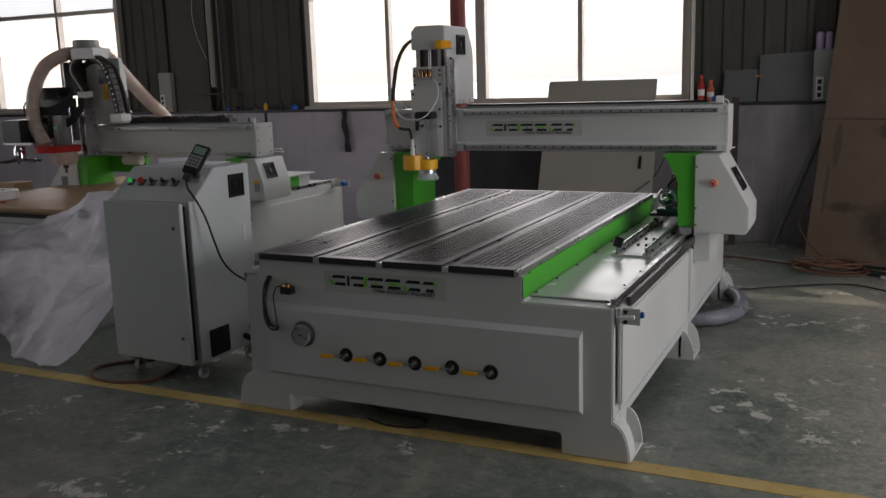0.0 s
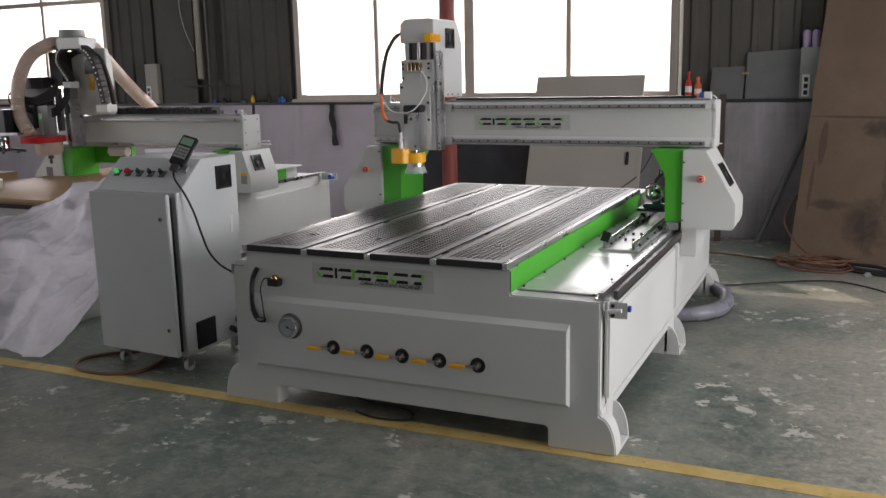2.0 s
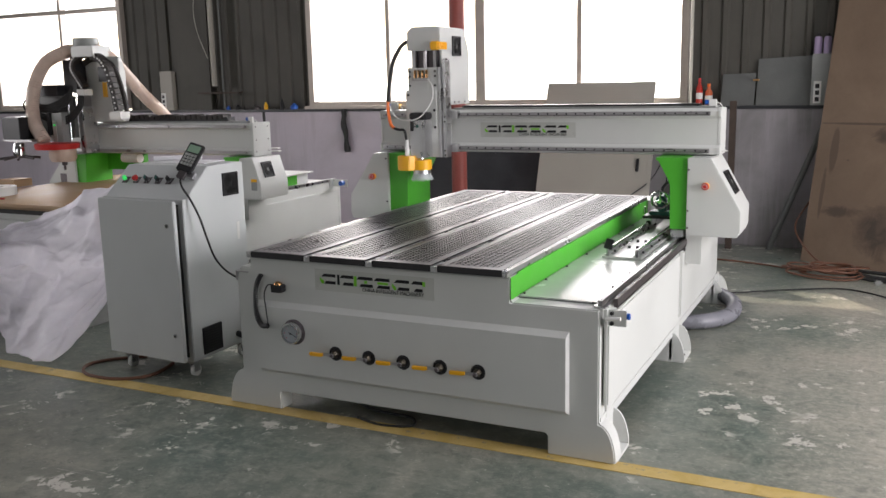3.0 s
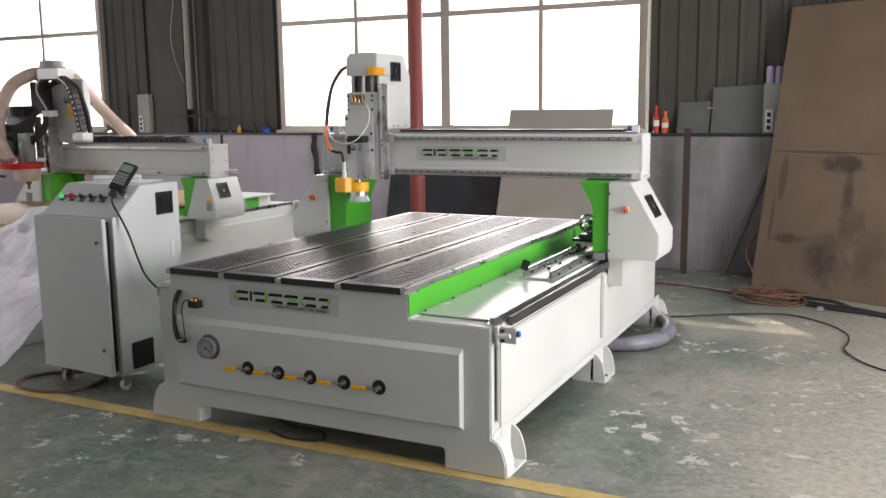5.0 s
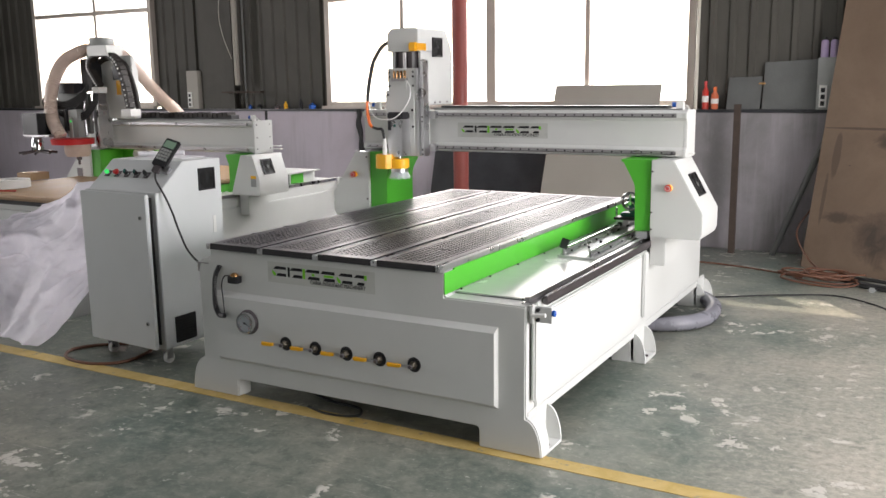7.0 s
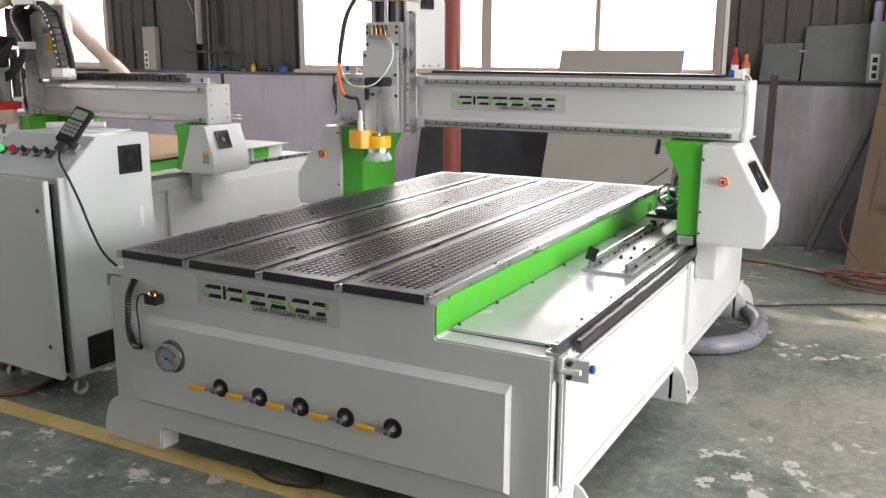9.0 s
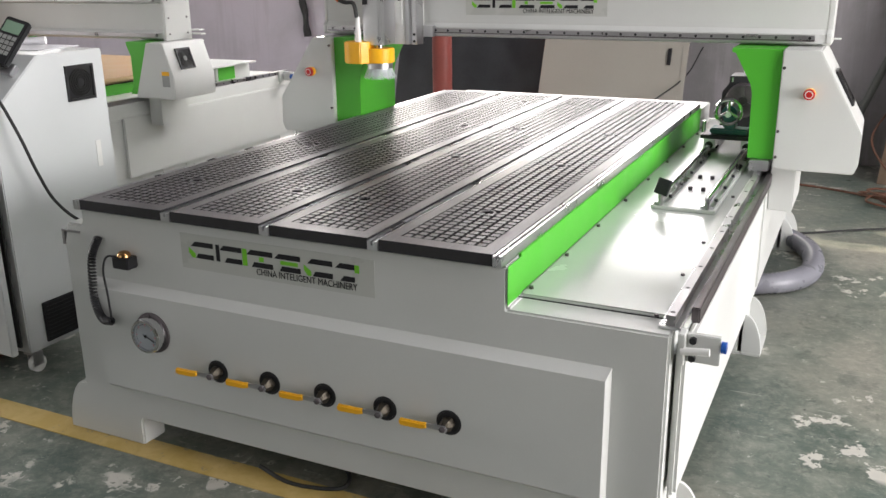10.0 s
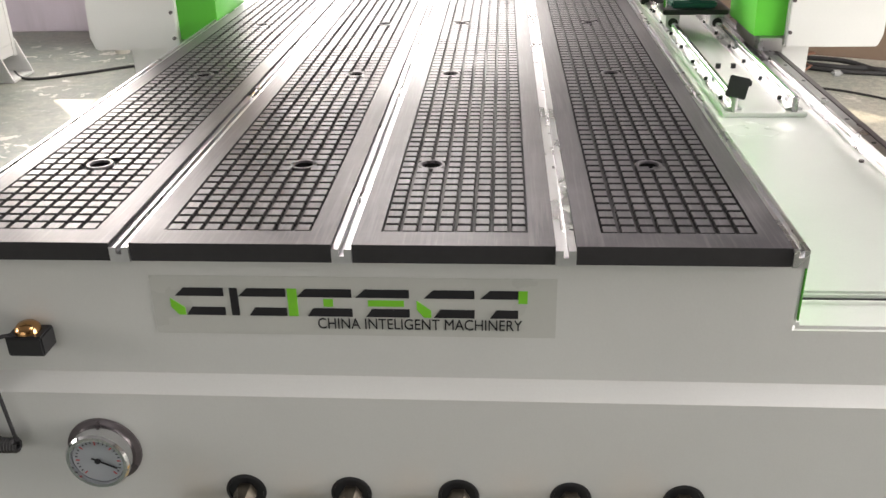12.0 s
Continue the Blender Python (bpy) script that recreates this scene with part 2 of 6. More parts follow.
def wall_material(name, color, stain, bare=None):
    """Plaster or sheet with broad stains, drips and fine relief; bare is a grey coat east of the column, darkened for
    shade.
    """
    m, N, L, b = nodes_of(name)
    v = N.new("ShaderNodeNewGeometry").outputs["Position"]
    broad = noise_node(N, L, v, 1.1, 6, 0.6, 0.4)
    st = N.new("ShaderNodeMapping")
    st.inputs["Scale"].default_value = (9.0, 9.0, 0.7)
    L.new(v, st.inputs["Vector"])
    drip = noise_node(N, L, st.outputs[0], 1.0, 6, 0.6)
    fine = noise_node(N, L, v, 60.0, 4)
    if bare:
        sep = N.new("ShaderNodeSeparateXYZ")
        L.new(v, sep.inputs[0])
        edge = N.new("ShaderNodeMath")
        edge.operation = "MULTIPLY_ADD"
        L.new(broad, edge.inputs[0])
        edge.inputs[1].default_value = 1.2
        L.new(sep.outputs["X"], edge.inputs[2])
        # greyer coat to the east, with the shade there mixed into its colour
        color = blend(N, L, step(N, L, edge.outputs[0], -2.6, -1.2), color, bare)
    c = blend(N, L, times(N, L, step(N, L, broad, 0.45, 0.7), 0.6), color, stain)
    c = blend(N, L, times(N, L, step(N, L, drip, 0.52, 0.72), 0.5), c, stain)
    c = blend(N, L, times(N, L, step(N, L, fine, 0.6, 0.8), 0.3), c, stain)
    L.new(c, b.inputs["Base Color"])
    b.inputs["Roughness"].default_value = 0.65
    bp = N.new("ShaderNodeBump")
    bp.inputs["Strength"].default_value, bp.inputs["Distance"].default_value = 0.2, 0.003
    L.new(fine, bp.inputs["Height"])
    L.new(bp.outputs[0], b.inputs["Normal"])
    return m


def plywood_material():
    """Smooth tan plywood with oil blots, a scored line and a few knocks; u runs along the sheet, v is height."""
    m, N, L, b = nodes_of("stained_brown_plywood")
    v = N.new("ShaderNodeNewGeometry").outputs["Position"]
    dot = N.new("ShaderNodeVectorMath")
    dot.operation = "DOT_PRODUCT"
    dot.inputs[1].default_value = (0.920, -0.392, 0.0)
    L.new(v, dot.inputs[0])
    sep = N.new("ShaderNodeSeparateXYZ")
    L.new(v, sep.inputs[0])
    rag = noise_node(N, L, v, 7.0, 9, 0.7, 0.6)
    broad = noise_node(N, L, v, 1.6, 6, 0.6, 0.5)
    fine = noise_node(N, L, v, 38.0, 5, 0.6)
    c = blend(N, L, step(N, L, broad, 0.35, 0.68), (0.130, 0.088, 0.058), (0.172, 0.120, 0.081))
    c = blend(N, L, times(N, L, step(N, L, fine, 0.52, 0.75), 0.25), c, (0.105, 0.07, 0.046))

    def blot(cu, cv, ru, rv, rough, soft, amount):
        s = []
        for src, k, r in ((dot.outputs["Value"], cu - 3.67, ru), (sep.outputs["Z"], cv, rv)):
            a = step(N, L, src, k, k + r)
            a.node.clamp = False
            s.append(times(N, L, a, a))
        d = N.new("ShaderNodeMath")
        L.new(s[0], d.inputs[0])
        L.new(s[1], d.inputs[1])
        q = N.new("ShaderNodeMath")
        q.operation = "MULTIPLY_ADD"
        L.new(rag, q.inputs[0])
        q.inputs[1].default_value = rough
        L.new(d.outputs[0], q.inputs[2])
        w = rough * 0.5
        return times(N, L, step(N, L, q.outputs[0], w + 1.0, w + 1.0 - soft), amount)
    for a in ((0.62, 0.30, 0.25, 0.25, 2.6, 1.1, 0.9), (0.68, 1.12, 0.20, 0.09, 3.0, 0.8, 0.85), (0.75, 0.85, 0.06, 0.28, 3.0, 0.9, 0.75),
              (0.82, 0.62, 0.13, 0.17, 3.0, 1.2, 0.7), (0.15, 0.98, 0.038, 0.22, 1.0, 0.4, 0.55), (0.5, 1.215, 0.62, 0.012, 0.8, 0.6, 0.7),
              (0.28, 0.46, 0.20, 0.05, 3.5, 0.9, 0.75), (0.10, 0.60, 0.02, 0.26, 1.5, 0.6, 0.55), (1.0, 0.35, 0.16, 0.3, 3.5, 1.2, 0.5)):
        c = blend(N, L, blot(*a), c, (0.042, 0.029, 0.022))
    c = blend(N, L, times(N, L, step(N, L, noise_node(N, L, v, 6.0, 6, 0.7), 0.70, 0.73), 0.7), c, (0.05, 0.035, 0.028))
    L.new(c, b.inputs["Base Color"])
    b.inputs["Roughness"].default_value = 0.6
    return m


def sheet_material():
    m, N, L, b = nodes_of("white_plastic_sheet")
    v = N.new("ShaderNodeNewGeometry").outputs["Position"]
    c = blend(N, L, step(N, L, noise_node(N, L, v, 5.0, 6), 0.35, 0.7), (0.92, 0.90, 0.94), (0.84, 0.82, 0.87))
    L.new(c, b.inputs["Base Color"])
    b.inputs["Roughness"].default_value = 0.45
    tr = N.new("ShaderNodeBsdfTranslucent")
    L.new(c, tr.inputs[0])
    mx = N.new("ShaderNodeMixShader")
    mx.inputs[0].default_value = 0.42
    L.new(b.outputs[0], mx.inputs[1])
    L.new(tr.outputs[0], mx.inputs[2])
    L.new(mx.outputs[0], N["Material Output"].inputs[0])
    return m


def bed_top_material():
    """Milled dark plastic: fine streaks along the bed, blotches of wear, uneven gloss; paler than the grooves, whose
    shade is painted.
    """
    m, N, L, b = nodes_of("paler_bed_top_plastic")
    v = N.new("ShaderNodeNewGeometry").outputs["Position"]
    st = N.new("ShaderNodeMapping")
    st.inputs["Scale"].default_value = (150.0, 5.0, 1.0)
    L.new(v, st.inputs["Vector"])
    streak = noise_node(N, L, st.outputs[0], 1.0, 4, 0.6)
    blotch = noise_node(N, L, v, 6.0, 8, 0.65, 0.5)
    c = blend(N, L, step(N, L, blotch, 0.35, 0.68), (0.052, 0.048, 0.054), (0.115, 0.107, 0.113))
    c = blend(N, L, times(N, L, step(N, L, streak, 0.50, 0.68), 0.45), c, (0.20, 0.19, 0.195))
    L.new(c, b.inputs["Base Color"])
    both = N.new("ShaderNodeMath")
    L.new(streak, both.inputs[0])
    L.new(blotch, both.inputs[1])
    L.new(step(N, L, both.outputs[0], 0.7, 1.3, 0.32, 0.50), b.inputs["Roughness"])
    bp = N.new("ShaderNodeBump")
    bp.inputs["Strength"].default_value, bp.inputs["Distance"].default_value = 0.12, 0.002
    L.new(streak, bp.inputs["Height"])
    L.new(bp.outputs[0], b.inputs["Normal"])
    return m


BEDTOP = bed_top_material()
SHEETM = sheet_material()
FLOORM, LINEM = floor_material(), line_material()
WALLM = wall_material("lilac_white_plaster", (0.50, 0.455, 0.515), (0.36, 0.33, 0.36), (0.18, 0.172, 0.175))
CORR = wall_material("dark_grey_corrugated_steel", (0.070, 0.066, 0.056), (0.038, 0.036, 0.030))
PLY = plywood_material()

# ---- building helpers ----


def box(bm, x0, x1, y0, y1, z0, z1):
    vs = [bm.verts.new((x, y, z)) for x in (x0, x1) for y in (y0, y1) for z in (z0, z1)]
    for f in ((0, 1, 3, 2), (4, 6, 7, 5), (0, 4, 5, 1), (2, 3, 7, 6), (0, 2, 6, 4), (1, 5, 7, 3)):
        bm.faces.new([vs[i] for i in f])
    return vs


def boxes(*lims):
    bm = bmesh.new()
    for l in lims:
        box(bm, *l)
    return bm


def prism(pts, axis, a0, a1, bm=None):
    """A polygon in the two other axes, pushed from a0 to a1 along an axis."""
    bm = bm or bmesh.new()

    def at(p, a):
        return {"x": (a, p[0], p[1]), "y": (p[0], a, p[1]), "z": (p[0], p[1], a)}[axis]
    lo = [bm.verts.new(at(p, a0)) for p in pts]
    hi = [bm.verts.new(at(p, a1)) for p in pts]
    n = len(pts)
    bm.faces.new(lo)
    bm.faces.new(hi[::-1])
    for i in range(n):
        bm.faces.new((lo[i], hi[i], hi[(i + 1) % n], lo[(i + 1) % n]))
    return bm


def cyl(p0, p1, r, r2=None, seg=16, bm=None):
    bm = bm or bmesh.new()
    p0, p1 = Vector(p0), Vector(p1)
    d = p1 - p0
    q = d.to_track_quat("Z", "Y").to_matrix().to_4x4()
    bmesh.ops.create_cone(bm, cap_ends=True, segments=seg, radius1=r, radius2=r if r2 is None else r2, depth=d.length,
                          matrix=Matrix.Translation((p0 + p1) / 2) @ q)
    return bm


def lathe(profile, m, seg=24, bm=None):
    """A profile of (radius, height) turned round the z axis of the pose m."""
    bm = bm or bmesh.new()
    rings = []
    for r, h in profile:
        rings.append([bm.verts.new(m @ Vector((r * math.cos(a), r * math.sin(a), h))) for a in (2 * math.pi * i / seg for i in range(seg))])
    for a, b in zip(rings, rings[1:]):
        for i in range(seg):
            bm.faces.new((a[i], a[(i + 1) % seg], b[(i + 1) % seg], b[i]))
    bm.faces.new(rings[0][::-1])
    bm.faces.new(rings[-1])
    return bm


def smooth_path(pts, steps=8):
    """A smooth curve through points."""
    P = [Vector(p) for p in pts]
    P = [2 * P[0] - P[1]] + P + [2 * P[-1] - P[-2]]
    out = []
    for i in range(1, len(P) - 2):
        for s in range(steps):
            t = s / steps
            a, b, c, d = P[i - 1:i + 3]
            out.append(0.5 * (2 * b + (c - a) * t + (2 * a - 5 * b + 4 * c - d) * t * t + (3 * b - a - 3 * c + d) * t ** 3))
    return out + [P[-2]]


def tube(pts, r, seg=10, steps=8, rib=0.0, bm=None):
    """A round hose or cable along points; rib makes every other ring smaller."""
    bm = bm or bmesh.new()
    P = smooth_path(pts, steps)
    up, rings = Vector((0.13, 0.21, 0.97)), []
    for i, p in enumerate(P):
        d = (P[min(i + 1, len(P) - 1)] - P[max(i - 1, 0)]).normalized()
        u = d.cross(up).normalized() if abs(d.dot(up)) < 0.98 else d.cross(Vector((1, 0, 0))).normalized()
        w = u.cross(d)
        up = w
        rr = r * (1 - rib * (i % 2))
        rings.append([bm.verts.new(p + rr * (math.cos(a) * u + math.sin(a) * w)) for a in (2 * math.pi * k / seg for k in range(seg))])
    for a, b in zip(rings, rings[1:]):
        for k in range(seg):
            bm.faces.new((a[k], a[(k + 1) % seg], b[(k + 1) % seg], b[k]))
    bm.faces.new(rings[0][::-1])
    bm.faces.new(rings[-1])
    return bm


def mesh_of(name, bm, material, bev=0.0, bseg=2, sharp=35):
    bmesh.ops.recalc_face_normals(bm, faces=bm.faces)
    if bev:
        bmesh.ops.bevel(bm, geom=[e for e in bm.edges if e.is_manifold and e.calc_face_angle(0) > 0.5], offset=bev, segments=bseg, affect="EDGES", clamp_overlap=True)
    me = bpy.data.meshes.new(name)
    for f in bm.faces:
        f.smooth = True
    bm.to_mesh(me)
    bm.free()
    me.materials.append(material)
    me.set_sharp_from_angle(angle=radians(sharp))
    return me


BASE = {}


def thing(name, base, label, category, group=""):
    """The Empty at the base of a thing, under which its parts go."""
    ob = new(name)
    ob.location = base
    ob.empty_display_size = 0.1
    BASE[ob.name] = Vector(base)
    return tagged(ob, label, category, group)


def part(name, bm, material, parent, label="", bev=0.0, bseg=2, sharp=35):
    """One mesh in the place's own coordinates, under a thing or a part."""
    ob = new(name, mesh_of(name, bm, material, bev, bseg, sharp))
    ob.parent = parent
    if parent.name in BASE:
        ob.matrix_parent_inverse = Matrix.Translation(-BASE[parent.name])
    return tagged(ob, label)


def single(name, bm, material, base, label, category, group="", bev=0.0, kind="", sharp=35):
    """A thing of one mesh, its origin at its base."""
    bmesh.ops.translate(bm, verts=bm.verts, vec=-Vector(base))
    ob = new(name, mesh_of(name, bm, material, bev, 2, sharp))
    ob.location = base
    return tagged(ob, label, category, group, kind)


def setting(name, bm, material, label="", bev=0.0):
    return tagged(new(name, mesh_of(name, bm, material, bev)), label, "", "", "structure")


def writing(text, size, m, material, name, parent, label=""):
    """Letters in the built-in font, as a thin mesh, centred at m."""
    cu = bpy.data.curves.new(name, "FONT")
    cu.body, cu.size, cu.extrude, cu.align_x, cu.align_y = text, size, 0.0004, "CENTER", "CENTER"
    tmp = bpy.data.objects.new(name, cu)
    scene.collection.objects.link(tmp)
    bpy.context.view_layer.update()
    me = bpy.data.meshes.new_from_object(tmp.evaluated_get(bpy.context.evaluated_depsgraph_get()))
    bpy.data.objects.remove(tmp)
    me.transform(m)
    me.materials.clear()
    me.materials.append(material)
    ob = new(name, me)
    ob.parent = parent
    if parent.name in BASE:
        ob.matrix_parent_inverse = Matrix.Translation(-BASE[parent.name])
    return tagged(ob, label)


# ---- the hall ----
X0, X1, Y0, Y1, TOP = -13.0, 4.0, -7.2, 9.06, 5.4


def hall():
    bm = boxes((X0 - 0.3, X1 + 0.3, Y0 - 0.3, Y1 + 0.5, -0.2, 0.0))
    setting("floor", bm, FLOORM, "worn dark green painted concrete floor with flaked patches")
    setting("floor_line", boxes((X0, X1, 3.515, 3.615, 0.0, 0.003)), LINEM, "worn yellow floor marking line")
    setting("ground", boxes((-400, 400, 9.6, 800, -0.3, -0.05)), GALV, "pale ground outside the hall")
    # the hole in the ceiling only lets the added overhead fill through
    setting("ceiling", boxes((X0 - 0.3, 0.7, Y0 - 0.3, Y1 + 0.5, TOP, TOP + 0.15), (3.7, X1 + 0.3, Y0 - 0.3, Y1 + 0.5, TOP, TOP + 0.15), (0.7, 3.7, Y0 - 0.3, 1.8, TOP, TOP + 0.15), (0.7, 3.7, 5.4, Y1 + 0.5, TOP, TOP + 0.15)), CEILM, "grey sheet ceiling with an opening added for the overhead fill lamp")
    # back wall: plastered base, ribbed steel above, two window openings
    setting("wall_north", boxes((X0, X1, Y1, Y1 + 0.24, 0.0, 1.33)), WALLM, "lilac white plastered lower wall with stains", 0.006)
    setting("trim", boxes((X0, X1, Y1 - 0.012, Y1 + 0.24, 1.332, 1.362)), DARKBOARD, "dark steel ledge along the wall", 0.003)
    bm = bmesh.new()
    wins = ((-11.45, -8.95), (-6.02, -1.55))

    def ribs(x0, x1, z0, z1):
        prof, x = [], x0
        while x < x1 - 1e-6:
            w = min(0.19, x1 - x)
            for dx, dy in ((0, 0), (0.105, 0), (0.125, -0.028), (0.165, -0.028), (0.185, 0)):
                if dx < w:
                    prof.append((x + dx, Y1 + 0.14 + dy))
            x += 0.19
        prof += [(x1, Y1 + 0.14), (x1, Y1 + 0.18), (x0, Y1 + 0.18)]
        prism(prof, "z", z0, z1, bm)
    xs = [X0] + [v for w in wins for v in w] + [X1]
    for i in range(0, len(xs), 2):
        ribs(xs[i], xs[i + 1], 1.362, TOP)
    for a, b in wins:
        ribs(a, b, 3.52, TOP)
    setting("wall_north_cladding", bm, CORR, "dark grey ribbed steel wall sheets with dust")
    # the other walls, unseen: large doorway right; openings behind and west added for fill
    bm = boxes((X1, X1 + 0.2, Y0, 1.8, 0, TOP), (X1, X1 + 0.2, 5.6, Y1 + 0.24, 0, TOP), (X1, X1 + 0.2, 1.8, 5.6, 3.4, TOP))
    setting("wall_east", bm, CORR, "dark grey steel wall with a wide open doorway")
    bm = boxes((X0, -11.1, Y0 - 0.2, Y0, 0, TOP), (-1.9, X1, Y0 - 0.2, Y0, 0, TOP), (-11.1, -1.9, Y0 - 0.2, Y0, 0, 1.8), (-11.1, -1.9, Y0 - 0.2, Y0, 4.0, TOP))
    setting("wall_south", bm, CORR, "unseen dark grey steel wall with a high opening added for fill light")
    setting("wall_west", boxes((X0 - 0.2, X0, Y0, -0.5, 0, TOP), (X0 - 0.2, X0, 4.5, Y1, 0, TOP), (X0 - 0.2, X0, -0.5, 4.5, 0, 1.3), (X0 - 0.2, X0, -0.5, 4.5, 3.9, TOP)), CORR, "unseen dark grey steel end wall with an opening added for fill light")
    # unseen sheet over the back windows, added to cut the sun to a sliver
    bm = prism([(9.32, 3.95), (9.32, 3.90), (10.38, 2.771), (10.42, 2.771), (10.42, 2.811)], "x", X0, X1)
    setting("sun_cutter", bm, GALV, "unseen sloping sheet added outside the windows to narrow the sunbeam")


hall()


def window(name, x0, x1, z0, z1, mulls, transom, label):
    ob = new(name)
    ob.location = ((x0 + x1) / 2, Y1 + 0.12, z0)
    BASE[ob.name] = Vector(ob.location)
    tagged(ob, label, "window", "", "structure")
    y0, y1 = Y1 + 0.06, Y1 + 0.17
    part("window_frame", boxes((x0, x0 + 0.07, y0, y1, z0, z1), (x1 - 0.07, x1, y0, y1, z0, z1), (x0 + 0.07, x1 - 0.07, y0, y1, z0, z0 + 0.06), (x0 + 0.07, x1 - 0.07, y0, y1, z1 - 0.06, z1)), FRAME, ob, "weathered aluminium window frame", 0.004)
    part("transom", boxes((x0 + 0.07, x1 - 0.07, y0 + 0.01, y1 - 0.01, transom - 0.028, transom + 0.028)), FRAME, ob, "", 0.004)
    for x, w in mulls:
        part("mullion", boxes((x - w / 2, x + w / 2, y0 + 0.005, y1 - 0.005, z0 + 0.06, transom - 0.028), (x - w / 2, x + w / 2, y0 + 0.005, y1 - 0.005, transom + 0.028, z1 - 0.06)), FRAME, ob, "", 0.004)
    part("window_sill", boxes((x0 - 0.02, x1 + 0.02, Y1 - 0.02, y0, z0 - 0.022, z0 + 0.012)), FRAME, ob, "", 0.004)
    edges = [x0 + 0.07] + [v for x, w in mulls for v in (x - w / 2, x + w / 2)] + [x1 - 0.07]
    for i in range(0, len(edges), 2):
        for a, b in ((z0 + 0.06, transom - 0.028), (transom + 0.028, z1 - 0.06)):
            p = part("pane", boxes((edges[i], edges[i + 1], y0 + 0.05, y0 + 0.055, a, b)), GLASS, ob)
            p.visible_shadow = False


window("window_1", -6.02, -1.55, 1.385, 3.52, ((-4.92, 0.05), (-3.775, 0.11), (-2.66, 0.05)), 2.655, "wide aluminium window with four bright panes")
window("window_2", -11.45, -8.95, 1.385, 3.52, ((-10.08, 0.05),), 2.70, "aluminium window with two bright panes")

# ---- the main router machine ----
BX0, BX1, BY0, BY1, BZ = -2.675, -1.265, 3.555, 6.225, 0.832
FY = 3.575   # front face


def arc(cx, cz, r, a0, a1, n=6):
    return [(cx + r * math.cos(radians(a0 + (a1 - a0) * i / n)), cz + r * math.sin(radians(a0 + (a1 - a0) * i / n))) for i in range(n + 1)]


def machine_frame():
    T = thing("router_frame", (-1.8, 5.0, 0), "light grey welded steel frame of a large router machine", "machine")
    # front plate with feet that flare out, a step on the right for the ledge
    front = [(-2.86, 0.0), (-2.53, 0.0), (-2.53, 0.09), (-2.52, 0.10), (-1.095, 0.10), (-1.085, 0.09), (-1.085, 0.0), (-0.776, 0.0)]
    front += [(-0.852 + 0.076 * math.cos(radians(a)), 0.175 * math.sin(radians(a))) for a in (12, 25, 38, 51, 64, 77, 90)]
    front += [(-0.852, 0.685), (-1.2565, 0.685), (-1.2565, 0.798), (-2.678, 0.798), (-2.678, 0.745), (-2.745, 0.745), (-2.765, 0.68)]
    front += [(-2.765 - 0.095 * math.cos(radians(a)), 0.19 * math.sin(radians(a))) for a in (90, 77, 64, 51, 38, 25, 12)]
    part("front_plate", prism(front, "y", FY, FY + 0.10), PAINT, T, "", 0.006)
    part("bed_side", boxes((-1.2563, -1.2545, FY + 0.001, FY + 0.1003, 0.6965, 0.797)), GREEN, T)
    panel = part("front_panel", prism([(-2.645, 0.20), (-0.985, 0.20), (-0.985, 0.579), (-2.645, 0.579)], "y", FY - 0.03, FY), PAINT, T, "raised grey front cover panel")
    for v in panel.data.vertices:   # the cover's edges slope back to the plate
        if v.co.y < FY - 0.01:
            v.co.x += 0.022 * (1 if v.co.x < -1.8 else -0.35)
            v.co.z += 0.024 * (1 if v.co.z < 0.4 else -1)
    part("body", boxes((-2.675, -1.266, FY + 0.10, 6.55, 0.16, 0.79)), PAINT, T, "", 0.004)
    part("ledge", boxes((-1.262, -0.842, FY + 0.101, 6.6, 0.60, 0.694)), LEDGE, T, "glossy pale ledge beside the bed", 0.005)
    part("ledge", boxes((-2.76, -2.679, FY + 0.101, 6.55, 0.60, 0.70)), PAINT, T, "", 0.004)
    part("ledge_seam", boxes((-1.255, -0.87, FY + 0.075, FY + 0.079, 0.6935, 0.6955)), INK, T)
    part("bed_side", boxes((-1.2655, -1.2575, FY + 0.1005, 6.225, 0.696, 0.803)), GREEN, T, "bright green side plate under the bed", 0.001)
    part("bed_side", boxes((-2.6785, -2.676, FY + 0.1, 6.225, 0.70, 0.80)), GREEN, T)
    part("side_plate", boxes((-0.86, -0.845, FY + 0.10, 6.62, 0.20, 0.66)), PAINT, T, "", 0.004)
    for y0, y1 in ((FY + 0.035, 5.16), (5.22, 6.55)):
        part("side_cover", boxes((-0.8445, -0.822, y0, y1, 0.245, 0.64)), PAINT, T, "removable grey side cover", 0.008)
    part("side_plate", boxes((-2.76, -2.74, FY + 0.10, 6.55, 0.16, 0.60)), PAINT, T, "", 0.004)
    part("rear_plate", boxes((-2.76, -0.845, 6.62, 6.66, 0.12, 0.69)), PAINT, T, "", 0.004)
    part("lower_beam", boxes((-0.90, -0.846, FY + 0.10, 6.6, 0.15, 0.199)), PAINT, T, "", 0.004)
    # feet along the right side: curved cheeks on a base plate
    for y0, y1 in ((FY + 0.02, 3.81), (5.11, 5.33), (6.60, 6.83)):
        f = part("foot", boxes((-0.98, -0.775, y0, y1, 0.0, 0.014)), PAINT, T, "bolted machine foot", 0.002)
        cheek = [(-0.848, 0.015), (-0.775, 0.015)] + [(-0.848 + 0.074 * math.cos(radians(a)), 0.175 * math.sin(radians(a))) for a in (12, 25, 38, 51, 64, 77, 90)]
        part("cheek", prism(cheek, "y", y1 - 0.012, y1), PAINT, f)
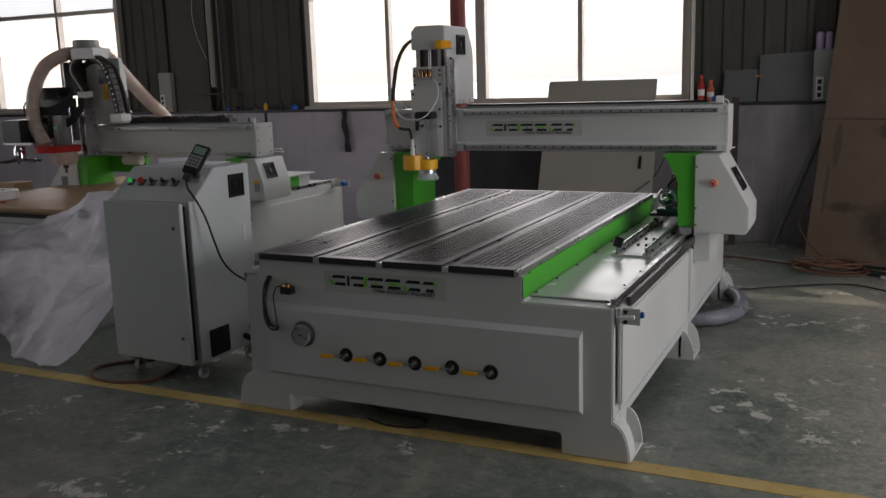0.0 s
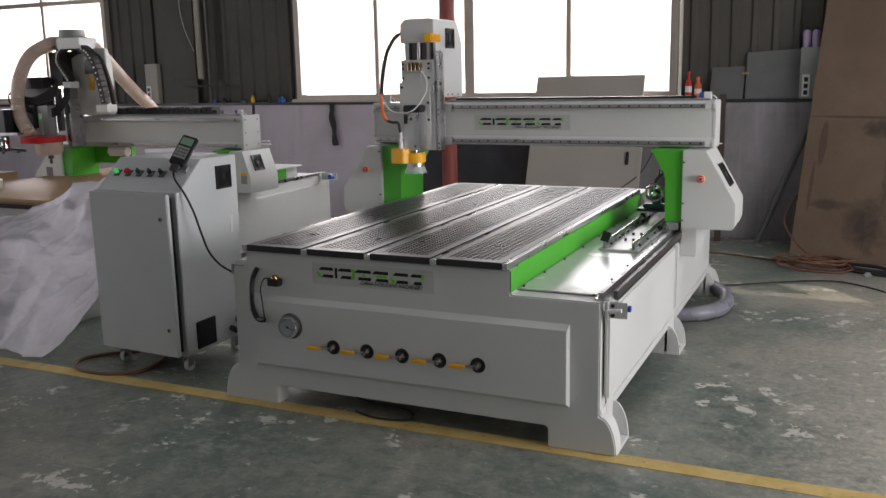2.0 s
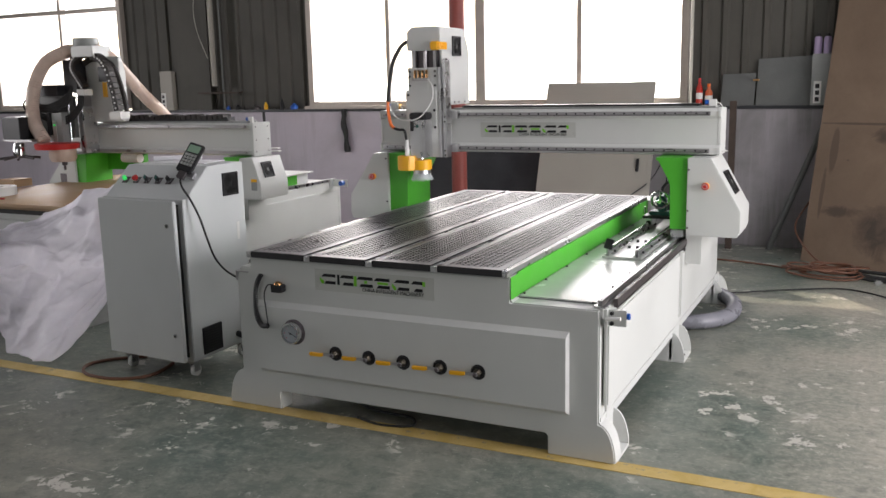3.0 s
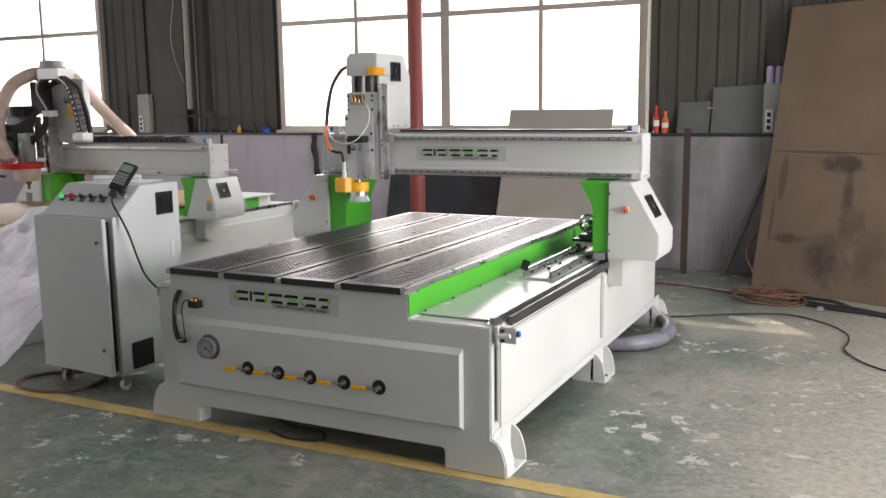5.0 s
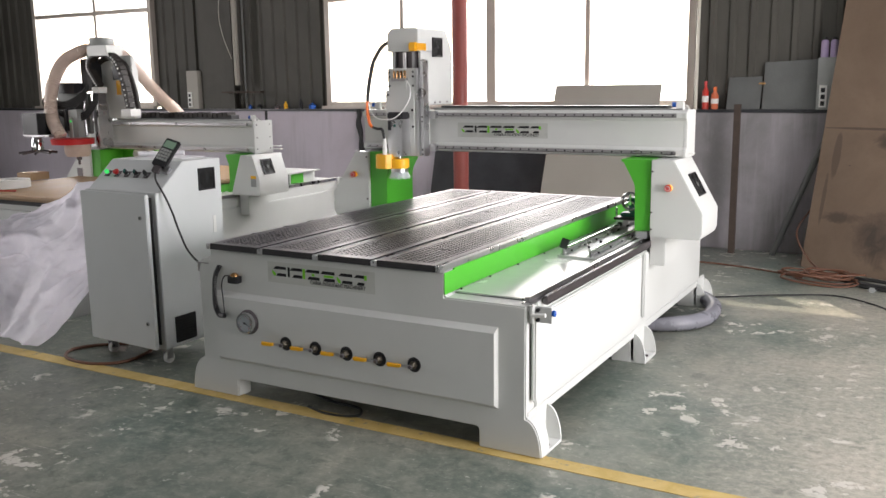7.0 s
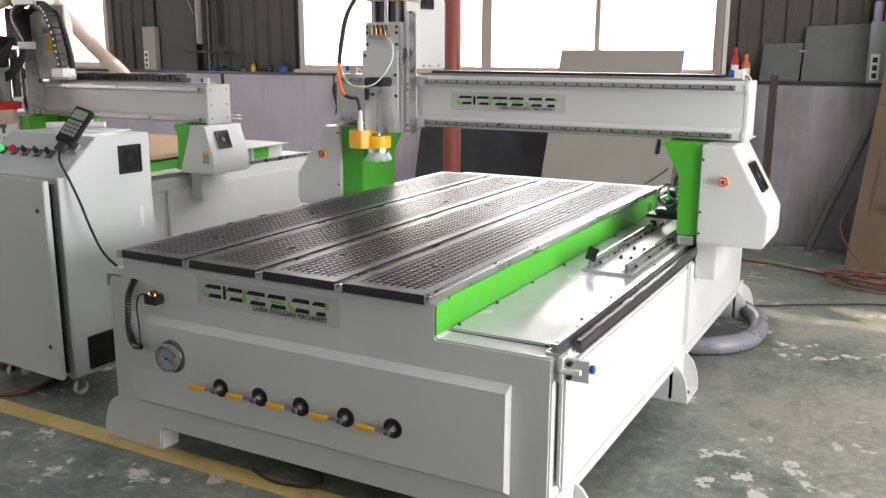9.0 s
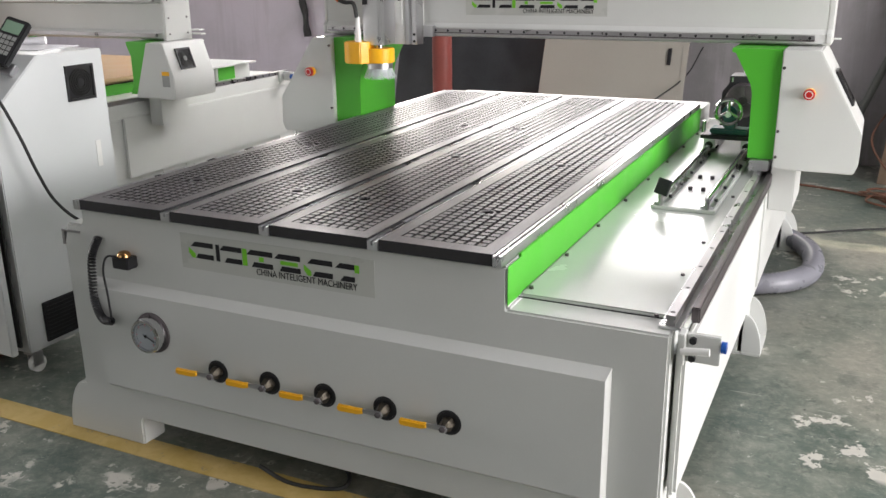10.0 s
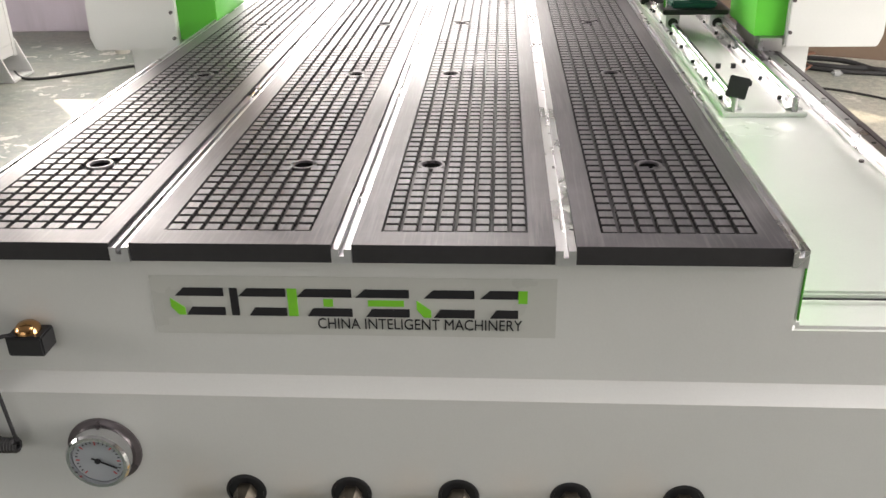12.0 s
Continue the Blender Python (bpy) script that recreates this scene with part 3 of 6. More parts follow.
        if y0 > 4:
            part("cheek", prism([(-1.12, 0.015)] + cheek[1:] + [(-1.12, 0.17)], "y", y0, y0 + 0.012), PAINT, f)
        part("web", boxes((-0.862, -0.848, y0, y1, 0.015, 0.2)), PAINT, f)
        part("bolt", cyl((-0.80, (y0 + y1) / 2, 0.014), (-0.80, (y0 + y1) / 2, 0.024), 0.011, seg=6), DARKSTEEL, f)
    for y0, y1 in ((5.11, 5.33), (6.60, 6.83)):
        part("foot", boxes((-2.86, -2.66, y0, y1, 0.0, 0.16)), PAINT, T, "", 0.004)
    # rails and racks
    for s, x in ((1, -0.862), (-1, -2.725)):
        z = 0.695 if s > 0 else 0.70
        part("guide_rail", prism([(x - 0.011, z), (x + 0.011, z), (x + 0.011, z + 0.008), (x + 0.007, z + 0.013), (x + 0.011, z + 0.018), (x + 0.011, z + 0.026), (x - 0.011, z + 0.026), (x - 0.011, z + 0.018), (x - 0.007, z + 0.013), (x - 0.011, z + 0.008)], "y", FY + 0.035, 6.5), STEEL, T, "ground steel guide rail")
        if s > 0:
            part("rail_seat", boxes((-0.888, -0.836, FY + 0.03, 6.5, 0.688, 0.6949)), ALU, T)
            bm = boxes((-0.833, -0.812, FY + 0.14, 6.5, 0.672, 0.708))
            part("rack", bm, DARKSTEEL, T, "dark oiled steel gear rack", 0.003)
            bm = bmesh.new()
            for i in range(180):
                y = FY + 0.15 + i * 0.0155
                box(bm, -0.8325, -0.8125, y, y + 0.008, 0.666, 0.6718)
            part("rack_teeth", bm, DARKSTEEL, T)
            for i in range(16):
                y = FY + 0.06 + i * 0.18
                part("rail_bolt", cyl((x, y, z + 0.0255), (x, y, z + 0.0268), 0.006, seg=8), BLACK, T)
    for y in (3.66, 3.98, 4.3, 4.9, 5.5, 6.0):
        part("seat_screw", cyl((-0.905, y, 0.693), (-0.905, y, 0.70), 0.006, seg=8), DARKSTEEL, T)
    for y in (3.72, 4.02, 4.35, 4.70, 5.05, 5.4, 5.75, 6.1):
        part("bed_screw", cyl((-1.245, y, 0.693), (-1.245, y, 0.702), 0.006, seg=8), DARKSTEEL, T)
    # end stop at the front corner
    st = part("end_stop", boxes((-0.838, -0.822, FY + 0.006, FY + 0.05, 0.61, 0.69), (-0.822, -0.745, FY + 0.03, FY + 0.048, 0.615, 0.685)), PAINT, T, "small bracket end stop", 0.002)
    part("stop_rod", cyl((-0.83, FY + 0.01, 0.648), (-0.765, FY + 0.01, 0.655), 0.009), WHITEP, st)
    part("stop_pad", cyl((-0.744, FY + 0.04, 0.66), (-0.732, FY + 0.04, 0.66), 0.014), BLUE, st, "blue plastic stop pad")
    for z in (0.628, 0.672):
        part("stop_bolt", cyl((-0.806, FY + 0.03, z), (-0.806, FY + 0.018, z), 0.009, seg=6), BLACK, st)
    part("end_stop", boxes((-2.765, -2.69, FY - 0.004, FY + 0.06, 0.715, 0.722), (-2.772, -2.762, FY, FY + 0.05, 0.67, 0.722)), STEEL, T)
    return T, panel


FRAME_M, FRONT_PANEL = machine_frame()


def logo(x0, x1, z0, z1, y, parent, size):
    """A sticker with a mark of plain black and green bars and a line of small capitals."""
    st = part("logo_sticker", boxes((x0, x1, y - 0.0012, y, z0, z1)), STICKER, parent, "grey sticker with black and green mark")
    w, h = x1 - x0, z1 - z0
    ax, bx = x0 + 0.045 * w, x0 + 0.93 * w
    zb, zt = z0 + 0.33 * h, z0 + 0.80 * h
    H = zt - zb
    t = 0.27 * H

    def bar(pts, mm):
        part("mark", prism([(ax + (bx - ax) * u, zb + H * v) for u, v in pts], "y", y - 0.0022, y - 0.0013), mm, st)

    def rect(u0, u1, v0, v1, mm):
        bar([(u0, v0), (u1, v0), (u1, v1), (u0, v1)], mm)
    # each block of the mark: a dark upper and lower bar, some with a green wedge or bar
    for u, w in ((0.03, 0.125), (0.21, 0.12), (0.375, 0.14), (0.54, 0.135), (0.73, 0.125), (0.885, 0.09)):
        bar([(u - 0.015, 0.70), (u + 0.012, 1.0), (u + w, 1.0), (u + w, 0.70)], INK)
        bar([(u + 0.012, 0.0), (u + w, 0.0), (u + w, 0.30), (u + 0.03, 0.30)], INK)
    for u in (0.0, 0.695):
        bar([(u, 0.62), (u + 0.04, 0.26), (u + 0.04, 0.0), (u + 0.02, 0.0), (u, 0.3)], INKG)
    rect(0.335, 0.362, 0.0, 1.0, INKG)
    rect(0.435, 0.462, 0.36, 0.64, INKG)
    rect(0.56, 0.66, 0.39, 0.61, INKG)
    rect(0.975, 1.0, 0.55, 1.0, INKG)
    rect(0.172, 0.195, 0.0, 1.0, INK)
    writing("CHINA INTELIGENT MACHINERY", size, pose((ax + (bx - ax) * 0.70), y - 0.0018, z0 + 0.2 * h, 90, 0, 0) @ Matrix.Diagonal((0.80, 1, 1, 1)), INK, "small_print", st)


logo(-2.285, -1.632, 0.659, 0.766, FY, FRAME_M, 0.028)


def vacuum_bed():
    T = thing("vacuum_bed", (-1.97, 4.9, 0.80), "dark grey grooved vacuum bed panels with aluminium clamp slots", "machine bed")
    slots = (-2.315, -1.965, -1.622)
    edges = [BX0 + 0.022] + [v for s in slots for v in (s - 0.016, s + 0.016)] + [BX1 - 0.022]
    holes = (-2.493, -2.095, -1.852, -1.449)
    hy = (3.91, 4.572, 5.193, 5.95)
    for k in range(4):
        a, b = edges[2 * k], edges[2 * k + 1]
        bm = boxes((a, b, BY0, BY1, 0.801, BZ - 0.007))
        ga, gb, y0, y1 = a + 0.040, b - 0.040, BY0 + 0.050, BY1 - 0.05
        n = 8
        px = (gb - ga) / n
        m = round((y1 - y0) / px)
        py = (y1 - y0) / m
        for l in ((a, b, BY0, y0, BZ - 0.007, BZ), (a, b, y1, BY1, BZ - 0.007, BZ), (a, ga, y0, y1, BZ - 0.007, BZ), (gb, b, y0, y1, BZ - 0.007, BZ)):
            box(bm, *l)
        bm.faces.ensure_lookup_table()
        # only the tops take the paler copy, so the grooves look shaded
        for f in bm.faces:
            if f.calc_center_median().z > BZ - 0.001:
                f.material_index = 1
        verts = []
        g = 0.0024
        for i in range(n):
            for j in range(m):
                cx, cy = ga + (i + 0.5) * px, y0 + (j + 0.5) * py
                if any((cx - holes[k]) ** 2 + (cy - h) ** 2 < 0.024 ** 2 for h in hy):
                    continue
                x0, x1, u0, u1 = cx - px / 2 + g, cx + px / 2 - g, cy - py / 2 + g, cy + py / 2 - g
                c = 0.0018
                lo = [bm.verts.new(p) for p in ((x0, u0, BZ - 0.007), (x1, u0, BZ - 0.007), (x1, u1, BZ - 0.007), (x0, u1, BZ - 0.007))]
                hi = [bm.verts.new(p) for p in ((x0 + c, u0 + c, BZ - 0.0004), (x1 - c, u0 + c, BZ - 0.0004), (x1 - c, u1 - c, BZ - 0.0004), (x0 + c, u1 - c, BZ - 0.0004))]
                bm.faces.new(hi).material_index = 1
                for q in range(4):
                    bm.faces.new((lo[q], lo[(q + 1) % 4], hi[(q + 1) % 4], hi[q]))
        P = part("bed_panel", bm, BED, T, "dark plastic vacuum panel with square grooves")
        P.data.materials.append(BEDTOP)
        for h in hy:
            # shallow dark disc; the panel is not pierced, its colour gives the depth
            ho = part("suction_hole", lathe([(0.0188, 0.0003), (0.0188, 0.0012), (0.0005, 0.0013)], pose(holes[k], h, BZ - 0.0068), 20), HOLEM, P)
            part("hole_boss", lathe([(0.0255, 0.0), (0.0255, 0.0056), (0.0248, 0.0064), (0.0198, 0.0064), (0.0190, 0.0056), (0.0190, 0.0001)], pose(holes[k], h, BZ - 0.0068), 24), BEDTOP, ho)
    for i, x in enumerate((BX0 + 0.010, *slots, BX1 - 0.010)):
        w = 0.0115 if i in (0, 4) else 0.0155
        z1 = BZ - 0.002 if i in (0, 4) else BZ - 0.006
        prof = [(x - w, 0.801), (x + w, 0.801), (x + w, z1), (x + 0.004, z1), (x + 0.004, z1 - 0.012), (x - 0.004, z1 - 0.012), (x - 0.004, z1), (x - w, z1)]
        part("clamp_slot", prism(prof, "y", BY0 - 0.004, BY1 + 0.002), ALU, T, "milled aluminium T-slot profile")


vacuum_bed()


def gauge():
    T = thing("vacuum_gauge", (-2.405, FY - 0.03, 0.439), "round chrome vacuum gauge with white dial", "gauge")
    m = pose(-2.405, FY - 0.03, 0.439, 90, 0, 0) @ Matrix.Scale(1.16, 4)
    # dark steel paints the dark reflections and shadow ring of a chrome flange
    part("flange", lathe([(0.056, 0.0), (0.056, 0.004), (0.048, 0.006), (0.048, 0.0)], m, 36), DARKSTEEL, T)
    part("case", lathe([(0.048, 0.004), (0.048, 0.030), (0.045, 0.034), (0.040, 0.034), (0.039, 0.026), (0.0, 0.026)], m, 36), CHROME, T, "polished chrome bezel")
    part_dial = part("dial", lathe([(0.0385, 0.0262), (0.0385, 0.0275), (0.0, 0.0275)], m, 32), DIAL, T)
    for i in range(25):
        a = radians(-45 + 270 * i / 24)
        q = m @ pose(0, 0, 0.0276) @ Matrix.Rotation(a, 4, "Z")
        bm = boxes((0.031 if i % 4 else 0.028, 0.034, -0.0008, 0.0008, 0, 0.0006))
        bmesh.ops.transform(bm, matrix=q, verts=bm.verts)
        part("scale_mark", bm, INK if i % 4 else RED, part_dial)
    bm = bmesh.new()
    vs = box(bm, -0.010, 0.030, -0.0011, 0.0011, 0.0, 0.0012)
    q = m @ pose(0, 0, 0.0285) @ Matrix.Rotation(radians(-25), 4, "Z")
    for v in vs:
        v.co = q @ v.co
    cyl(q @ Vector((0, 0, 0)), q @ Vector((0, 0, 0.003)), 0.005, bm=bm)
    part("needle", bm, INK, T)
    for a in (90, 210, 330):
        p = m @ Vector((0.052 * math.cos(radians(a)), 0.052 * math.sin(radians(a)), 0.005))
        part("screw", cyl(p, p + Vector((0, -0.004, 0)), 0.0045, seg=8), DARKSTEEL, T)


gauge()


def valve():
    """A brass ball valve in a round hole, yellow lever to the left; base at the origin on the panel's face."""
    T = thing("ball_valve", (0, 0, 0), "ball valve with a yellow lever in a black hole", "valve", "valves along the front panel")
    m = pose(0, 0, 0, 90, 0, 0)
    # the panel is uncut: a flat black disc gives the hole's darkness
    part("hole_rim", lathe([(0.036, 0.0), (0.036, 0.002), (0.031, 0.003), (0.030, 0.0006), (0.0, 0.0005)], m, 28), BLACK, T, "black rim with a flat black disc painted as the dark hole")
    part("valve_body", lathe([(0.019, 0.001), (0.021, 0.012), (0.017, 0.022), (0.012, 0.030), (0.012, 0.036)], m, 6), VALVEB, T, "dull bronze valve body")
    part("stem_nut", lathe([(0.009, 0.036), (0.009, 0.046), (0.005, 0.048)], m, 6), DARKSTEEL, T)
    part("lever_neck", prism([(-0.056, -0.004), (-0.012, -0.006), (0.008, -0.010), (0.014, -0.001), (0.008, 0.010), (-0.012, 0.009), (-0.056, 0.007)], "y", -0.0425, -0.0375), STEEL, T, "flat steel lever", 0.001)
    part("lever_grip", prism([(-0.128, -0.010), (-0.122, -0.014), (-0.066, -0.012), (-0.044, -0.006), (-0.044, 0.009), (-0.066, 0.007), (-0.122, 0.007), (-0.128, 0.004)], "y", -0.046, -0.034), YELLOW, T, "yellow dipped lever grip", 0.004, 3)
    return T


V = valve()
VX = (-2.165, -1.978, -1.79, -1.597, -1.405)
V.location = (VX[0], FY - 0.0298, 0.354)
for x in VX[1:]:
    copy_thing(V, pose(x, FY - 0.0298, 0.354, 0, 0, 0))


def coil_lead():
    T = thing("coiled_air_line", (-2.6, FY - 0.02, 0.46), "black coiled air line and its brass plug block", "hose")
    ax = smooth_path([(-2.603, FY - 0.012, 0.715), (-2.625, FY - 0.025, 0.66), (-2.632, FY - 0.03, 0.58), (-2.622, FY - 0.04, 0.505), (-2.588, FY - 0.05, 0.462), (-2.545, FY - 0.055, 0.462)], 10)
    L, pts = len(ax), []
    turns = 38
    for i in range(turns * 8):
        u = i / (turns * 8 - 1) * (L - 1)
        k = min(int(u), L - 2)
        p = ax[k].lerp(ax[k + 1], u - k)
        d = (ax[k + 1] - ax[k]).normalized()
        s = d.cross(Vector((0, 1, 0))).normalized()
        a = 2 * math.pi * i / 8
        pts.append(p + 0.0105 * (math.cos(a) * s + math.sin(a) * s.cross(d)))
    part("coil", tube(pts, 0.0038, 6, 1), BLACK, T)
    part("loose_end", tube([(-2.545, FY - 0.055, 0.47), (-2.56, FY - 0.045, 0.55), (-2.565, FY - 0.045, 0.62), (-2.535, FY - 0.055, 0.672), (-2.51, FY - 0.04, 0.675)], 0.0035, 8), BLACK, T)
    part("plug_block", boxes((-2.525, -2.463, FY - 0.045, FY, 0.635, 0.672)), BLACK, T, "", 0.003)
    part("brass_dome", lathe([(0.021, 0.0), (0.020, 0.007), (0.014, 0.014), (0.004, 0.017)], pose(-2.495, FY - 0.022, 0.672), 18), BRASS, T, "worn brass dome fitting")


coil_lead()


def rotary_axis():
    T = thing("rotary_axis", (-1.037, 5.4, 0.696), "lathe rotary attachment on twin round rails", "rotary attachment")
    x0, x1, y0, y1, z = -1.142, -0.926, 4.635, 6.45, 0.6945
    part("base_plate", boxes((x0, x1, y0, y1, z, z + 0.012)), PAINT, T, "pale steel base plate", 0.002)
    for x in (x0 + 0.03, x1 - 0.03):
        r = part("rail_support", prism([(x - 0.022, z + 0.013), (x + 0.022, z + 0.013), (x + 0.022, z + 0.019), (x + 0.006, z + 0.022), (x + 0.006, z + 0.036), (x - 0.006, z + 0.036), (x - 0.006, z + 0.022), (x - 0.022, z + 0.019)], "y", y0 + 0.02, y1 - 0.02), ALU, T)
        part("round_rail", cyl((x, y0 + 0.015, z + 0.044), (x, y1 - 0.015, z + 0.044), 0.010, seg=14), CHROME, r, "polished round rail")
        for i in range(7):
            for s in (-1, 1):
                y = y0 + 0.10 + i * 0.2
                part("rail_screw", cyl((x + s * 0.016, y, z + 0.018), (x + s * 0.016, y, z + 0.030), 0.006, seg=8), BLACK, r)
        part("end_bolt", cyl((x, y0 + 0.012, z + 0.012), (x, y0 + 0.012, z + 0.05), 0.008, seg=8), STEEL, T)
    for x in (x0 + 0.085, x1 - 0.085):
        for y in (4.9, 5.1):
            part("plate_screw", cyl((x, y, z + 0.012), (x, y, z + 0.026), 0.008, seg=8), BLACK, T)
    bm = boxes((-0.026, 0.026, -0.004, 0.004, -0.028, 0.028))
    bmesh.ops.transform(bm, matrix=pose(x0 + 0.035, y0 + 0.02, z + 0.075, -20, 8, -20), verts=bm.verts)
    part("limit_plate", bm, BLACK, T, "small black limit plate", 0.002)
    # tailstock
    ty = 5.60
    tail = part("tailstock_plate", boxes((-1.15, -0.92, ty, ty + 0.14, z + 0.075, z + 0.092)), BLACK, T, "black carriage plate", 0.003)
    for x in (x0 + 0.03, x1 - 0.03):
        part("bearing_block", boxes((x - 0.024, x + 0.024, ty + 0.01, ty + 0.13, z + 0.03, z + 0.074)), ALU, tail, "", 0.003)
        part("bearing_seal", cyl((x, ty + 0.004, z + 0.046), (x, ty + 0.012, z + 0.046), 0.017, seg=16), RUBBER, tail)
    part("tailstock_casting", boxes((-1.117, -0.957, ty + 0.03, ty + 0.12, z + 0.0925, z + 0.118), (-1.062, -1.012, ty + 0.03, ty + 0.11, z + 0.118, z + 0.17)), TEAL, tail, "dark green casting", 0.006)
    part("quill", cyl((-1.037, ty + 0.005, z + 0.19), (-1.037, ty + 0.16, z + 0.19), 0.032, seg=20), TEAL, tail)
    part("lever", cyl((-1.14, ty + 0.02, z + 0.10), (-1.14, ty + 0.02, z + 0.15), 0.008), CHROME, tail)
    wheel = bmesh.new()
    m = pose(-1.037, ty - 0.02, z + 0.20, 90, 0, 0)
    seg, ms = 32, 8
    ring = [[m @ Vector(((0.052 + 0.0085 * math.cos(b)) * math.cos(a), (0.052 + 0.0085 * math.cos(b)) * math.sin(a), 0.0085 * math.sin(b))) for b in (2 * math.pi * j / ms for j in range(ms))] for a in (2 * math.pi * i / seg for i in range(seg))]
    ring = [[wheel.verts.new(p) for p in r] for r in ring]
    for i in range(seg):
        for j in range(ms):
            wheel.faces.new((ring[i][j], ring[(i + 1) % seg][j], ring[(i + 1) % seg][(j + 1) % ms], ring[i][(j + 1) % ms]))
    part("handwheel", wheel, CHROME, tail, "chrome handwheel with three spokes")
    for a in (90, 210, 330):
        p = m @ Vector((0.05 * math.cos(radians(a)), 0.05 * math.sin(radians(a)), 0))
        part("spoke", cyl(m @ Vector((0, 0, 0)), p, 0.008, 0.0055, 8), CHROME, tail)
    part("hub", cyl((-1.037, ty - 0.035, z + 0.19), (-1.037, ty + 0.01, z + 0.19), 0.014, seg=14), CHROME, tail)
    # headstock
    hy = 6.14
    hd = part("headstock_plate", prism([(-1.15, z + 0.013), (-0.9755, z + 0.013), (-0.9755, z + 0.21), (-0.975, z + 0.25), (-0.975, z + 0.285), (-1.12, z + 0.285), (-1.12, z + 0.25), (-1.15, z + 0.21)], "y", hy, hy + 0.16), BLACK, T, "black headstock housing", 0.003)
    part("chuck", lathe([(0.082, 0.0), (0.082, 0.04), (0.076, 0.045), (0.022, 0.045), (0.020, 0.02), (0.0, 0.02)], pose(-1.047, hy, z + 0.175, 90, 0, 0), 32), DARKSTEEL, hd, "black lathe chuck")
    for a in (90, 210, 330):
        bm = boxes((0.02, 0.072, -0.011, 0.011, 0.045, 0.068))
        bmesh.ops.transform(bm, matrix=pose(-1.047, hy, z + 0.175, 90, 0, 0) @ Matrix.Rotation(radians(a), 4, "Z"), verts=bm.verts)
        part("chuck_jaw", bm, DARKSTEEL, hd, "", 0.002)
    for s in (-1, 1):
        part("slot_screw", boxes((-1.047 + s * 0.058 - 0.004, -1.047 + s * 0.058 + 0.004, hy - 0.003, hy, z + 0.257, z + 0.28)), CHROME, hd)
    part("motor_wrap", lathe([(0.045, 0.0), (0.05, 0.03), (0.03, 0.05), (0.008, 0.052)], pose(-1.035, hy + 0.2, z + 0.27, 0, 0, 0), 14), WHITEP, hd)


rotary_axis()


# ---- gantry ----
GY, GB = 5.26, 5.43   # front of the uprights, front of the beam


def gantry():
    T = thing("gantry", (-1.75, 5.45, 0.7), "light grey router gantry beam on two uprights", "machine gantry")
    prof = [(GB, 1.198), (GB, 1.232), (GB + 0.018, 1.25), (GB + 0.018, 1.405), (GB, 1.42), (GB, 1.45), (GB + 0.02, 1.466), (GB + 0.21, 1.466), (GB + 0.21, 1.19), (GB + 0.015, 1.19)]
    beam = part("beam", prism(prof, "x", -2.93, -0.682), PAINT, T, "light grey welded beam")
    part("end_cap", prism([(p[0] - 0.004 if p[0] == GB else p[0], p[1]) for p in prof], "x", -0.6815, -0.662), PAINT, T, "", 0.003)
    part("end_cap", prism(prof, "x", -2.95, -2.9305), PAINT, T, "", 0.003)
    for z in (1.424, 1.205):
        r = part("guide_rail", boxes((-2.91, -0.72, GB - 0.024, GB - 0.0005, z, z + 0.024)), STEEL, T, "ground steel linear rail", 0.003)
        part("rail_groove", boxes((-2.91, -0.72, GB - 0.0255, GB - 0.0242, z + 0.003, z + 0.007)), DARKSTEEL, r)
        for i in range(36):
            x = -2.88 + i * 0.0612
            p = Vector((x, GB - 0.0235, z + 0.014))
            part("rail_bolt", cyl(p, p + Vector((0, -0.0022, 0)), 0.0055, seg=8), BLACK, r)
    part("top_tray", boxes((-2.4, -0.70, GB + 0.04, GB + 0.19, 1.467, 1.478)), GALV, T, "", 0.002)
    part("chain", boxes((-2.35, -0.80, GB + 0.07, GB + 0.16, 1.4785, 1.492)), BLACK, T, "black cable drag chain")
    # right upright: stepped cover with a slanted outer face
    up = [(-0.815, 0.732), (-0.525, 0.732), (-0.512, 0.77), (-0.512, 0.885), (-0.683, 1.186), (-0.815, 1.186)]
    U = part("upright", prism(up, "y", GY, GY + 0.39), PAINT, T, "light grey upright cover", 0.004)
    g = [(-0.912, 0.765), (-0.817, 0.765), (-0.817, 1.186), (-1.002, 1.186), (-1.002, 1.172), (-0.988, 1.168), (-0.925, 1.052), (-0.916, 1.02)]
    part("upright_web", prism(g, "y", GY + 0.02, GY + 0.36), GREEN, T, "bright green inner upright")
    part("carriage", boxes((-0.82, -0.728, GY + 0.03, GY + 0.37, 0.56, 0.7315)), PAINT, T, "", 0.004)
    part("wiper_block", boxes((-0.90, -0.828, GY - 0.012, GY + 0.05, 0.722, 0.764)), ALU, T, "", 0.003)
    part("bearing", boxes((-0.90, -0.822, GY + 0.051, GY + 0.3, 0.722, 0.764)), STEEL, T, "", 0.003)
    fan(T, Vector((-0.5965, GY + 0.19, 1.0345)), Vector((0.301, 0, 0.171)), 0.145)
    for x, z in ((-0.806, 1.12), (-0.806, 0.88), (-0.806, 0.78)):
        part("cover_screw", cyl((x, GY, z), (x, GY - 0.008, z), 0.006, seg=8), DARKSTEEL, T)
    stop_button(T, (-0.708, GY, 1.028))
    # left upright
    lu = [(-2.80, 0.735), (-3.09, 0.735), (-3.105, 0.775), (-3.10, 0.90), (-2.905, 1.186), (-2.80, 1.186)]
    part("upright", prism(lu, "y", GY, GY + 0.39), PAINT, T, "", 0.004)
    w = [(-2.798 if x > -0.9 else -3.58 - x, z) for x, z in g]
